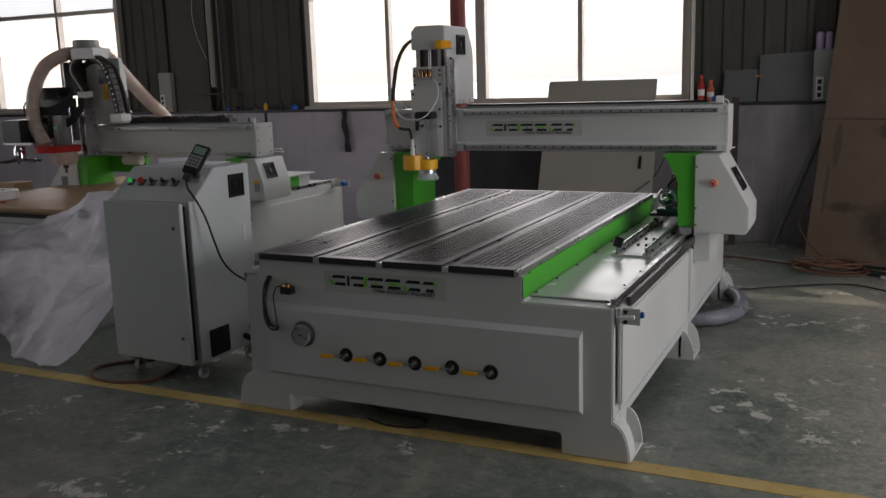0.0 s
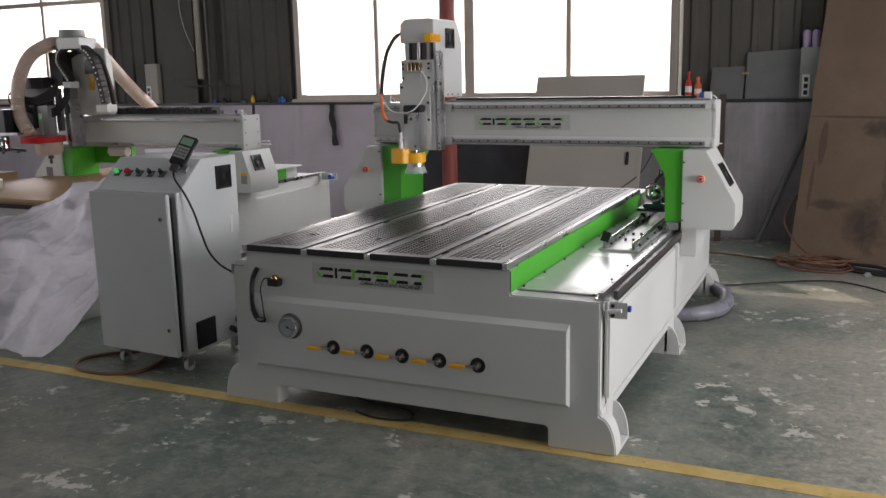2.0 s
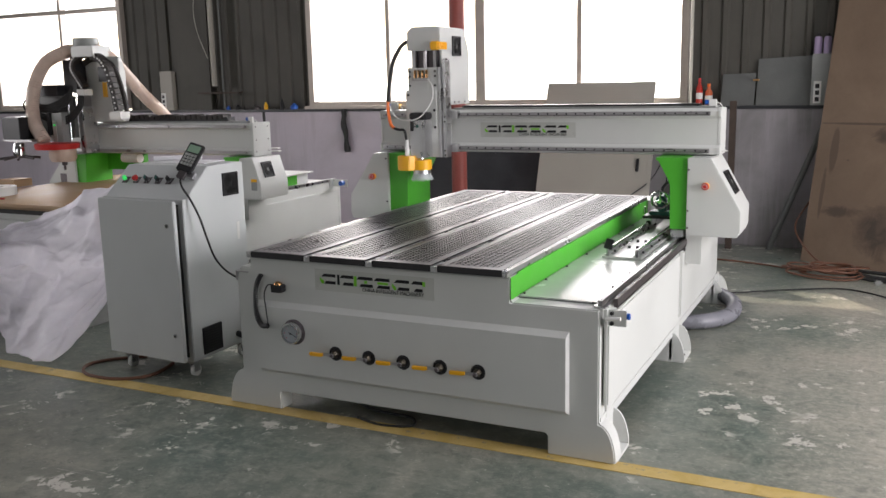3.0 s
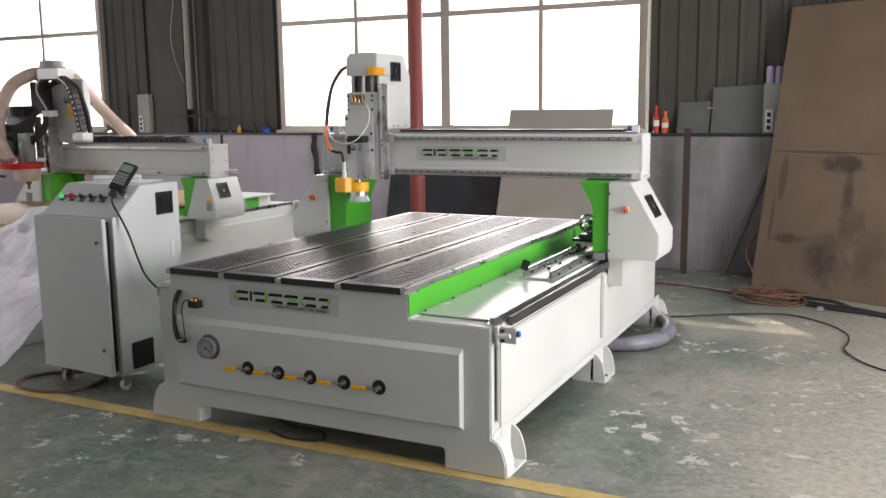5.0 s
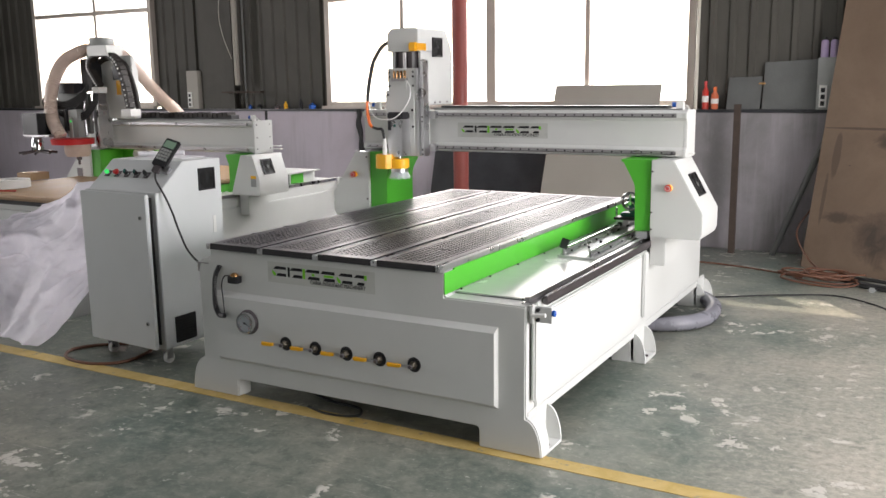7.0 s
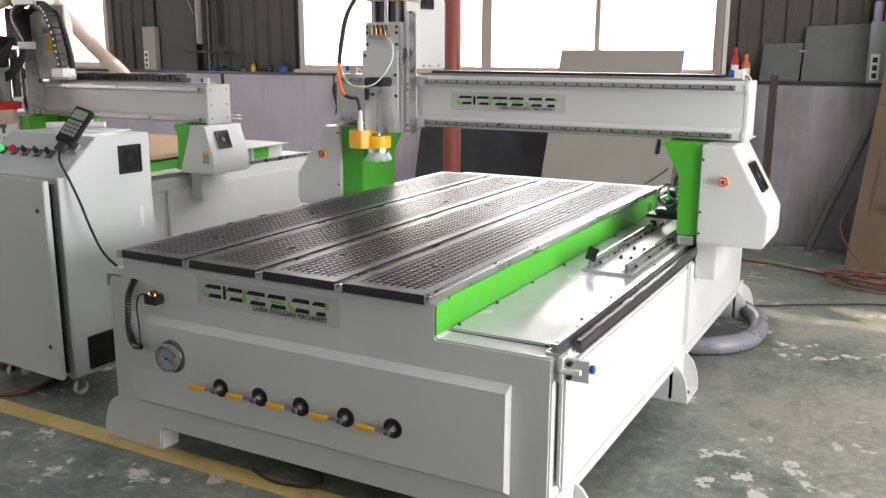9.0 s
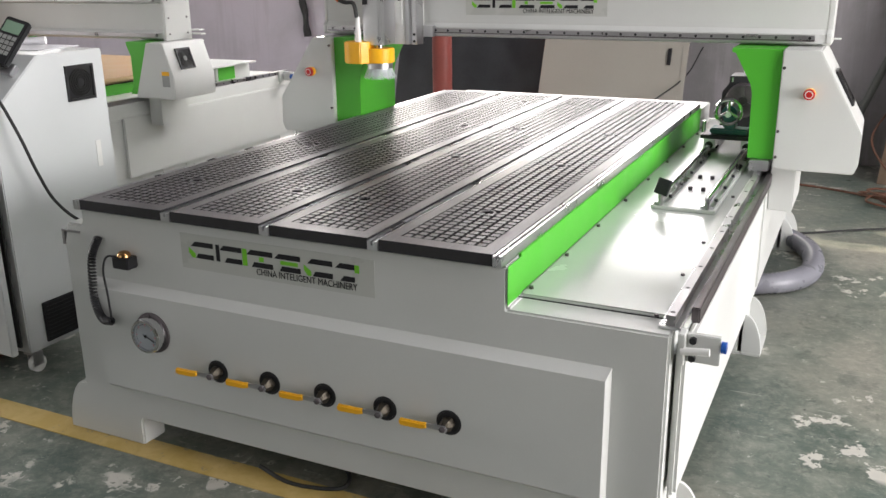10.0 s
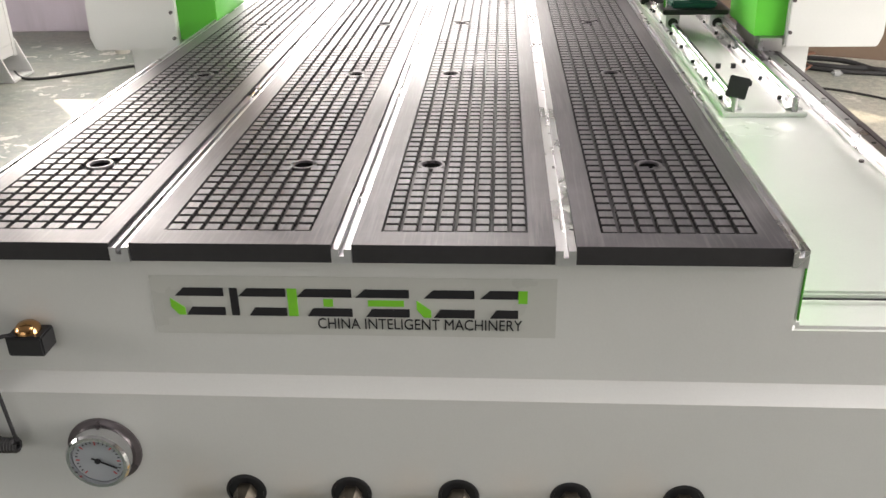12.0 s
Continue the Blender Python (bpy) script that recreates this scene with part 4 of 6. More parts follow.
    part("upright_web", prism(w, "y", GY + 0.02, GY + 0.36), GREEN, T, "bright green inner upright")
    part("carriage", boxes((-2.98, -2.77, GY + 0.03, GY + 0.37, 0.60, 0.7345)), PAINT, T, "", 0.004)
    for z in (1.15, 0.86, 0.775):
        part("cover_screw", cyl((-2.812, GY, z), (-2.812, GY - 0.008, z), 0.006, seg=8), DARKSTEEL, T)
    stop_button(T, (-2.915, GY, 1.028))
    sensor(T, (-0.72, GB + 0.05, 1.4665))
    sensor(T, (-2.86, GB + 0.05, 1.4665))
    part("side_tab", boxes((-0.6615, -0.63, GB + 0.05, GB + 0.10, 1.21, 1.214)), WHITEP, T)
    logo(-2.195, -1.545, 1.287, 1.383, GB + 0.0175, T, 0.027)


def fan(T, c, n, s, name="fan"):
    n = Vector(n).normalized()
    m = Matrix.Translation(c) @ n.to_track_quat("Z", "Y").to_matrix().to_4x4()
    if abs(n.x) > 0.9 and abs(n.z) < 0.1:
        m = Matrix.Translation(c) @ Matrix(((0, 0, 1), (1, 0, 0), (0, 1, 0))).to_4x4()
    h = s / 2
    bm = boxes((-h, h, -h, -h * 0.86, 0, 0.010), (-h, h, h * 0.86, h, 0, 0.010), (-h, -h * 0.86, -h * 0.86, h * 0.86, 0, 0.010), (h * 0.86, h, -h * 0.86, h * 0.86, 0, 0.010), (-h * 0.86, h * 0.86, -h * 0.86, h * 0.86, 0.0, 0.002))
    bmesh.ops.transform(bm, matrix=m, verts=bm.verts)
    F = part(name, bm, BLACK, T, "square black cooling fan")
    for r in (0.30, 0.45, 0.60, 0.75):
        part("guard_ring", lathe([(h * r, 0.006), (h * r, 0.009), (h * (r + 0.06), 0.009), (h * (r + 0.06), 0.006)], m, 24), RUBBER, F)
    # hubs tilted upwards get a paler grey, painting the light they catch
    part("fan_hub", lathe([(h * 0.24, 0.002), (h * 0.24, 0.008), (0.001, 0.009)], m, 16), OFFCUT if n.z > 0.3 else BLACK, F)
    bm = bmesh.new()
    for k in range(7):
        vs = box(bm, h * 0.24, h * 0.8, -0.010, 0.010, 0.003, 0.005)
        for v in vs:
            v.co = m @ (Matrix.Rotation(2 * math.pi * k / 7, 4, "Z") @ Matrix.Rotation(0.1, 4, "X") @ v.co)
    part("blades", bm, RUBBER, F)
    return F


def stop_button(T, p):
    x, y, z = p
    m = pose(x, y, z, 90, 0, 0)
    B = part("stop_button_collar", lathe([(0.021, 0.0), (0.021, 0.010), (0.018, 0.013)], m, 20), YELLOW, T, "yellow emergency stop collar")
    part("stop_button", lathe([(0.013, 0.013), (0.020, 0.018), (0.0215, 0.026), (0.020, 0.033), (0.012, 0.0345)], m, 20), RED, B, "red mushroom emergency stop button")
    part("arrow_ring", lathe([(0.0145, 0.0342), (0.0145, 0.0352), (0.0115, 0.0352), (0.0115, 0.0342)], m, 20), WHITEP, B)


def sensor(T, p):
    x, y, z = p
    S = part("limit_sensor", boxes((x - 0.022, x + 0.022, y, y + 0.03, z, z + 0.05)), WHITEP, T, "small white limit sensor", 0.003)
    part("sensor_cap", cyl((x - 0.046, y + 0.015, z + 0.032), (x - 0.022, y + 0.015, z + 0.032), 0.015, seg=14), BLUE, S, "blue sensor cap")
    part("sensor_lead", tube([(x + 0.022, y + 0.015, z + 0.03), (x + 0.04, y + 0.02, z + 0.025), (x + 0.055, y + 0.03, z + 0.0)], 0.003, 6), WHITEP, S)


gantry()


def spindle_head():
    T = thing("spindle_head", (-2.54, 5.4, 1.15), "tall router spindle head carried on the gantry beam", "spindle")
    xl, xr, f = -2.655, -2.43, 5.35
    side = [(f + 0.02, 1.498), (5.80, 1.498), (5.80, 1.86), (5.72, 2.0), (f, 2.0), (f, 1.87), (f + 0.02, 1.86)]
    part("side_cover", prism(side, "x", xr - 0.018, xr), PAINT, T, "light grey tower cover", 0.002)
    part("side_cover", prism(side, "x", xl, xl + 0.018), PAINT, T, "", 0.002)
    part("back_cover", boxes((xl + 0.0185, xr - 0.0185, 5.76, 5.795, 1.50, 1.86)), PAINT, T)
    cap = [(xl - 0.012, 1.855), (xr + 0.004, 1.855), (xr + 0.004, 2.0), (xr - 0.02, 2.008), (xl + 0.025, 2.008), (xl - 0.012, 1.975)]
    part("top_cap", prism(cap, "y", f - 0.02, 5.71), PAINT, T, "", 0.004)
    part("clamp_band", boxes((-2.485, xr + 0.006, f - 0.05, f + 0.09, 1.855, 1.912)), YELLOW, T, "yellow plastic clamp", 0.008)
    bm = bmesh.new()
    for i in range(9):
        box(bm, xr + 0.0062, xr + 0.010, f - 0.04 + i * 0.014, f - 0.033 + i * 0.014, 1.86, 1.907)
    part("clamp_ribs", bm, YELLOW, T)
    fan(T, Vector((xr + 0.0045, 5.58, 1.885)), Vector((1, 0, 0)), 0.13)
    for y, z in ((5.42, 1.75), (5.42, 1.62), (5.44, 1.52), (5.55, 1.515), (5.62, 1.515), (5.72, 1.515)):
        part("cover_screw", cyl((xr, y, z), (xr + 0.004, y, z), 0.006, seg=8), DARKSTEEL, T)
    for x in (-2.62, -2.47):
        part("slide_rail", boxes((x - 0.011, x + 0.011, f - 0.01, f + 0.018, 1.20, 1.854)), STEEL, T, "ground steel slide rail", 0.002)
    part("ball_screw", cyl((-2.545, f + 0.005, 1.25), (-2.545, f + 0.005, 1.854), 0.012), STEEL, T)
    part("slide_back", boxes((-2.645, xr - 0.02, f + 0.02, f + 0.04, 1.18, 1.854)), DARKSTEEL, T)
    part("z_carriage", boxes((-2.645, -2.385, f + 0.041, 5.402, 1.185, 1.497)), PAINT, T, "", 0.003)
    part("carriage_edge", boxes((-2.409, -2.384, f - 0.03, f + 0.04, 1.16, 1.80)), ALU, T, "bare aluminium edge", 0.002)
    for z in (1.205, 1.424):
        part("bearing_block", boxes((-2.383, -2.335, GB - 0.045, GB - 0.002, z - 0.014, z + 0.036)), ALU, T, "", 0.003)
        for k in (-0.03, 0.0):
            part("block_bolt", cyl((-2.395, f - 0.03, z + k), (-2.395, f - 0.034, z + k), 0.006, seg=8), BLACK, T)
    plate = part("z_plate", boxes((-2.648, -2.50, 5.30, 5.325, 1.25, 1.745), (-2.50, -2.428, 5.30, 5.325, 1.162, 1.745)), PAINT, T, "light grey moving plate", 0.003)
    part("plate_step", boxes((-2.665, -2.44, 5.292, 5.2995, 1.25, 1.60)), PAINT, plate, "", 0.002)
    part("plate_edge", boxes((-2.4275, -2.41, 5.296, 5.345, 1.162, 1.745)), ALU, T, "", 0.002)
    for x in (-2.635, -2.45):
        for z in (1.72, 1.69, 1.63):
            part("plate_bolt", cyl((x, 5.30, z), (x, 5.2965, z), 0.008, seg=8), BLACK, plate)
    for x, z in ((-2.645, 1.57), (-2.455, 1.47), (-2.452, 1.36)):
        part("plate_bolt", cyl((x, 5.292, z), (x, 5.2885, z), 0.009, seg=8), BLACK, plate)
    for i in range(4):
        part("air_fitting", lathe([(0.008, 0.0), (0.008, 0.05), (0.005, 0.055)], pose(-2.59 + i * 0.028, 5.288, 1.675), 8), BRASS, plate, "brass air fitting" if i == 0 else "")
    part("fitting_bar", boxes((-2.605, -2.49, 5.272, 5.2995, 1.66, 1.68)), STEEL, plate)
    sp = part("spindle_motor", boxes((-2.585, -2.475, 5.185, 5.291, 1.165, 1.41)), ALU, T, "square aluminium spindle motor", 0.004)
    for x in (-2.505, -2.49):
        part("cooling_fin", boxes((x - 0.003, x + 0.003, 5.181, 5.1845, 1.18, 1.40)), ALU, sp)
    part("motor_cap", boxes((-2.588, -2.472, 5.182, 5.291, 1.411, 1.458)), BLACK, sp, "black motor cap", 0.008)
    part("badge", cyl((-2.53, 5.186, 1.37), (-2.53, 5.181, 1.37), 0.010), TEAL, sp)
    part("switch", boxes((-2.578, -2.556, 5.177, 5.1845, 1.34, 1.40)), BLACK, sp)
    part("collet", lathe([(0.026, 0.0), (0.026, 0.03), (0.018, 0.04), (0.018, 0.06)], pose(-2.53, 5.235, 1.105), 16), CHROME, sp, "chrome collet nut")
    sh = part("dust_shoe", prism(arc(-2.53, 5.235, 0.068, -90, 90, 8) + [(-2.60, 5.303), (-2.60, 5.167)], "z", 1.085, 1.150), YELLOW, T, "yellow plastic dust shoe", 0.004)
    part("shoe_lobe", prism(arc(-2.615, 5.19, 0.062, 60, 280, 10) + [(-2.57, 5.13), (-2.545, 5.165), (-2.56, 5.24)], "z", 1.085, 1.180), YELLOW, sh, "", 0.004)
    part("shoe_ring", lathe([(0.058, 0.0), (0.058, 0.024)], pose(-2.53, 5.235, 1.0605), 24), ALU, sh)
    bm = bmesh.new()
    for i in range(96):
        a = 2 * math.pi * i / 96
        j = random.uniform(0.8, 1.15)
        for k in range(2):
            r0, r1 = 0.050 + 0.006 * k, 0.060 + 0.012 * j + 0.004 * k
            z1 = 1.012 + random.uniform(0, 0.012)
            vs = [bm.verts.new((-2.53 + r * math.cos(a + q * 0.026), 5.235 + r * math.sin(a + q * 0.026), z)) for r, z, q in ((r0, 1.062, -1), (r0, 1.062, 1), (r1, z1, 0.6), (r1, z1, -0.6))]
            bm.faces.new(vs)
    part("bristles", bm, BRISTLE, sh, "clear plastic bristle skirt")
    part("chuck_line", lathe([(0.015, 0.0), (0.015, 0.045), (0.011, 0.06), (0.011, 0.10), (0.007, 0.11)], pose(-2.598, 5.165, 1.18), 12), WHITEP, sp, "clear plastic connector")
    part("power_cable", tube([(-2.66, 5.36, 1.925), (-2.70, 5.31, 1.885), (-2.725, 5.24, 1.78), (-2.735, 5.20, 1.64), (-2.738, 5.18, 1.53)], 0.013, 10), RUBBER, T, "black power cable")
    part("cable_sleeve", tube([(-2.738, 5.18, 1.53), (-2.733, 5.17, 1.46), (-2.712, 5.16, 1.385), (-2.685, 5.155, 1.36)], 0.011, 10), ORANGE, T, "orange taped cable sleeve")
    part("cable_end", tube([(-2.685, 5.155, 1.36), (-2.65, 5.155, 1.35), (-2.61, 5.155, 1.345), (-2.598, 5.16, 1.285)], 0.009, 8), RUBBER, T)
    part("air_pipe", tube([(-2.49, 5.27, 1.67), (-2.445, 5.25, 1.62), (-2.44, 5.22, 1.53), (-2.50, 5.165, 1.43), (-2.60, 5.15, 1.41), (-2.68, 5.16, 1.44), (-2.738, 5.18, 1.53)], 0.004, 6), WHITEP, T, "thin clear air pipe")


spindle_head()


# ---- control cabinet ----
def cabinet():
    T = thing("control_cabinet", (-3.64, 4.1, 0), "grey steel control cabinet on castors, door slightly ajar", "cabinet")
    x0, x1, y0, y1 = -3.885, -3.282, 3.785, 4.325
    prof = [(y0, 0.115), (y1, 0.115), (y1, 1.205), (4.01, 1.205), (y0 + 0.03, 1.04), (y0, 1.04)]
    body = part("body", prism(prof, "x", x0, x1), PAINT2, T, "", 0.004)
    bm = boxes((0, 0.60, -0.028, 0, 0.115, 1.035))
    bmesh.ops.transform(bm, matrix=pose(x0 - 0.005, y0 - 0.004, 0, 0, 0, -3.6), verts=bm.verts)
    door = part("door", bm, PAINT2, T, "flat grey door, slightly open", 0.004)
    bm = boxes((0.02, 0.585, -0.002, 0.006, 0.135, 1.015))
    bmesh.ops.transform(bm, matrix=pose(x0, y0 - 0.004, 0, 0, 0, -1.6), verts=bm.verts)
    part("door_seal", bm, RUBBER, T, "black rubber seal")
    for z in (0.27, 0.90):
        q = pose(x0 - 0.005, y0 - 0.004, 0, 0, 0, -3.6)
        p = q @ Vector((0.548, -0.028, z))
        part("door_lock", cyl(p, p + Vector((0, -0.007, 0)), 0.012), CHROME, door, "chrome quarter-turn lock")
        part("keyhole", cyl(p + Vector((0, -0.007, 0)), p + Vector((0, -0.008, 0)), 0.006), BLACK, door)
    # switches on the sloping panel
    n = Vector((0, -0.165, 0.195)).normalized()
    for i, (mm, lab) in enumerate(((GREENLED, "lit green lamp"), (RED, "red stop button"), (BLACK, "black rotary switch"), (BLACK, ""), (BLACK, ""))):
        x = -3.812 + i * 0.083
        p = Vector((x, 3.912, 1.1232))
        q = Matrix.Translation(p) @ n.to_track_quat("Z", "Y").to_matrix().to_4x4()
        plate = boxes((-0.02, 0.02, -0.022, 0.026, 0, 0.002))
        bmesh.ops.transform(plate, matrix=q, verts=plate.verts)
        s = part("switch_plate", plate, DARKSTEEL, T)
        part("switch_ring", lathe([(0.0155, 0.002), (0.0155, 0.010), (0.012, 0.012)], q, 18), CHROME, s)
        part("switch", lathe([(0.012, 0.011), (0.0125 if i != 1 else 0.019, 0.02), (0.012 if i != 1 else 0.018, 0.03), (0.004, 0.032)], q, 18), mm, s, lab)
        if i > 1:
            bm = boxes((-0.004, 0.004, -0.012, 0.012, 0.03, 0.04))
            bmesh.ops.transform(bm, matrix=q @ Matrix.Rotation(0.4, 4, "Z"), verts=bm.verts)
            part("switch_knob", bm, BLACK if i == 4 else TEAL, s)
    fan(T, Vector((x1 + 0.0005, 4.195, 1.086)), Vector((1, 0, 0)), 0.135)
    vent = part("filter_grille", boxes((x1 + 0.0005, x1 + 0.012, 3.865, 4.03, 0.125, 0.285)), BLACK, T, "black filter grille", 0.003)
    for i in range(9):
        part("grille_slat", boxes((x1 + 0.012, x1 + 0.016, 3.873, 4.022, 0.137 + i * 0.0155, 0.143 + i * 0.0155)), RUBBER, vent)
    part("label_plate", boxes((x1 + 0.0005, x1 + 0.002, 4.235, 4.26, 0.745, 0.85)), WHITEP, T, "small white label")
    part("plinth", boxes((x0 + 0.03, x1 - 0.02, y0 + 0.02, y1 - 0.02, 0.095, 0.1145)), PAINT2, T)
    for x in (x0 + 0.07, x1 - 0.05):
        for y in (y0 + 0.05, y1 - 0.06):
            c = part("castor", boxes((x - 0.02, x + 0.02, y - 0.025, y + 0.025, 0.082, 0.0945)), STEEL, T, "white castor wheel in a steel fork")
            part("fork", boxes((x - 0.018, x - 0.014, y - 0.015, y + 0.03, 0.03, 0.082)), STEEL, c)
            part("fork", boxes((x + 0.014, x + 0.018, y - 0.015, y + 0.03, 0.03, 0.082)), STEEL, c)
            part("wheel", cyl((x - 0.012, y + 0.012, 0.034), (x + 0.012, y + 0.012, 0.034), 0.034, seg=20), WHITEP, c)
    part("cable_plug", cyl((x1, 4.25, 0.21), (x1 + 0.06, 4.24, 0.20), 0.026), BLACK, T)
    part("cable_plug", cyl((x1, 4.18, 0.17), (x1 + 0.05, 4.17, 0.16), 0.018), BLACK, T)
    part("motor_lead", tube([(x1 + 0.05, 4.24, 0.20), (x1 + 0.12, 4.25, 0.26), (x1 + 0.16, 4.2, 0.36), (x1 + 0.22, 4.2, 0.46), (x1 + 0.6, 4.25, 0.5)], 0.009, 8), RUBBER, T)


cabinet()


def hand_controller():
    T = thing("hand_controller", (-3.38, 3.97, 1.17), "black handheld keypad controller clipped to the cabinet", "controller")
    m = pose(-3.35, 3.955, 1.255, 0, 0, 24) @ pose(0, 0, 0, 54, 0, 0) @ pose(0, 0, 0, 0, 0, -20) @ Matrix.Scale(1.1, 4)

    def put(l):
        bm = boxes(l)
        bmesh.ops.transform(bm, matrix=m, verts=bm.verts)
        return bm
    b = part("case", put((-0.042, 0.042, -0.085, 0.085, -0.014, 0.014)), BLACK, T, "black plastic case", 0.005)
    part("screen", put((-0.032, 0.032, 0.028, 0.07, 0.0141, 0.0155)), SCREEN, b, "grey green display")
    for r in range(4):
        for c in range(4):
            part("key", put((-0.033 + c * 0.0175, -0.020 + c * 0.0175, 0.004 - r * 0.0185, 0.018 - r * 0.0185, 0.0141, 0.0165)), GALV, b)
    part("clip", put((-0.035, 0.055, -0.10, -0.06, -0.04, -0.015)), ALU, T, "bent aluminium clip", 0.002)
    part("plug", put((-0.02, 0.02, -0.125, -0.0855, -0.01, 0.01)), DARKSTEEL, T)
    part("lead", tube([(-3.375, 3.885, 1.16), (-3.33, 3.84, 1.11), (-3.25, 3.82, 1.03), (-3.205, 3.83, 0.93), (-3.195, 3.87, 0.80), (-3.195, 3.93, 0.68), (-3.17, 4.02, 0.58), (-3.07, 4.13, 0.50), (-2.9, 4.25, 0.45), (-2.765, 4.3, 0.43)], 0.006, 8), RUBBER, T, "black cable")


hand_controller()


# ---- the second machine, beyond the cabinet ----
def second_frame():
    T = thing("router_frame", (-5.8, 6.3, 0), "light grey frame of a second router machine, partly hidden", "machine")
    part("body", boxes((-6.66, -5.25, 4.80, 7.70, 0.18, 0.70)), PAINT, T, "", 0.004)
    part("front_plate", prism([(-6.84, 0.0), (-6.5, 0.0), (-6.5, 0.10), (-5.10, 0.10), (-5.10, 0.0), (-4.80, 0.0), (-4.83, 0.14), (-4.84, 0.66), (-6.75, 0.66), (-6.76, 0.1)], "y", 4.74, 4.80), PAINT, T, "", 0.005)
    part("ledge", boxes((-5.248, -4.845, 4.80, 7.76, 0.58, 0.675)), PAINT, T, "", 0.004)
    part("side_plate", boxes((-4.86, -4.845, 4.80, 7.76, 0.20, 0.579)), PAINT, T, "", 0.003)
    part("side_cover", boxes((-4.8445, -4.820, 5.88, 7.60, 0.20, 0.59)), PAINT, T, "raised grey side cover", 0.006)
    part("lower_beam", boxes((-4.90, -4.846, 4.80, 7.76, 0.13, 0.199)), PAINT, T, "", 0.003)
    part("rear_plate", boxes((-6.75, -4.845, 7.761, 7.80, 0.12, 0.675)), PAINT, T, "", 0.003)
    part("bed_side", boxes((-5.247, -5.235, 4.82, 7.70, 0.676, 0.745)), GREEN, T, "green side plate")
    part("bed_deck", boxes((-6.66, -5.248, 4.80, 7.70, 0.7005, 0.75)), BED, T)
    for z, m in ((0.676, STEEL),):
        part("guide_rail", boxes((-4.885, -4.845, 4.84, 7.74, z, z + 0.028)), m, T, "ground steel guide rail", 0.003)
    for i in range(14):
        y = 6.6 + i * 0.08
        part("rail_bolt", cyl((-4.8455, y, 0.69), (-4.842, y, 0.69), 0.006, seg=8), BLACK, T)
    for y0, y1 in ((4.82, 5.05), (6.2, 6.45), (7.56, 7.82)):
        f = part("foot", boxes((-4.98, -4.77, y0, y1, 0.0, 0.014)), PAINT, T, "", 0.002)
        part("cheek", prism([(-4.98, 0.015), (-4.775, 0.015), (-4.79, 0.06), (-4.82, 0.14), (-4.85, 0.22), (-4.98, 0.22)], "y", y1 - 0.012, y1), PAINT, f)
        part("cheek", prism([(-4.98, 0.015), (-4.775, 0.015), (-4.79, 0.06), (-4.82, 0.14), (-4.85, 0.22), (-4.98, 0.22)], "y", y0, y0 + 0.012), PAINT, f)
    part("foot", boxes((-6.86, -6.66, 7.5, 7.75, 0, 0.18)), PAINT, T)
    part("foot", boxes((-6.86, -6.66, 4.82, 5.05, 0, 0.18)), PAINT, T)
    st = part("end_stop", boxes((-4.844, -4.83, 7.60, 7.66, 0.62, 0.71), (-4.83, -4.66, 7.645, 7.66, 0.63, 0.70)), PAINT, T, "", 0.002)
    part("stop_pad", cyl((-4.705, 7.645, 0.668), (-4.705, 7.59, 0.668), 0.024), BLUE, st, "blue plastic stop pad")
    part("rear_panel", boxes((-5.20, -4.93, 6.95, 7.35, 0.676, 0.80)), PAINT, T, "", 0.003)
    part("rear_stack_side", boxes((-4.929, -4.925, 6.97, 7.16, 0.70, 0.79)), GREEN, T)
    part("rear_lid", boxes((-5.30, -4.87, 6.80, 7.36, 0.801, 0.812)), PAINT, T, "", 0.002)
    T.location.x += 0.045


second_frame()
single("mdf_sheet", boxes((-6.74, -5.12, 4.68, 7.45, 0.775, 0.80)), MDF, (-5.9, 6.0, 0.775), "tan MDF sheet lying on the machine bed", "board", bev=0.002)
single("spoil_board", boxes((-6.70, -5.2, 4.72, 7.40, 0.7505, 0.7745)), CARD, (-5.9, 6.0, 0.75), "dark edged backing board under the sheet", "board", bev=0.002)


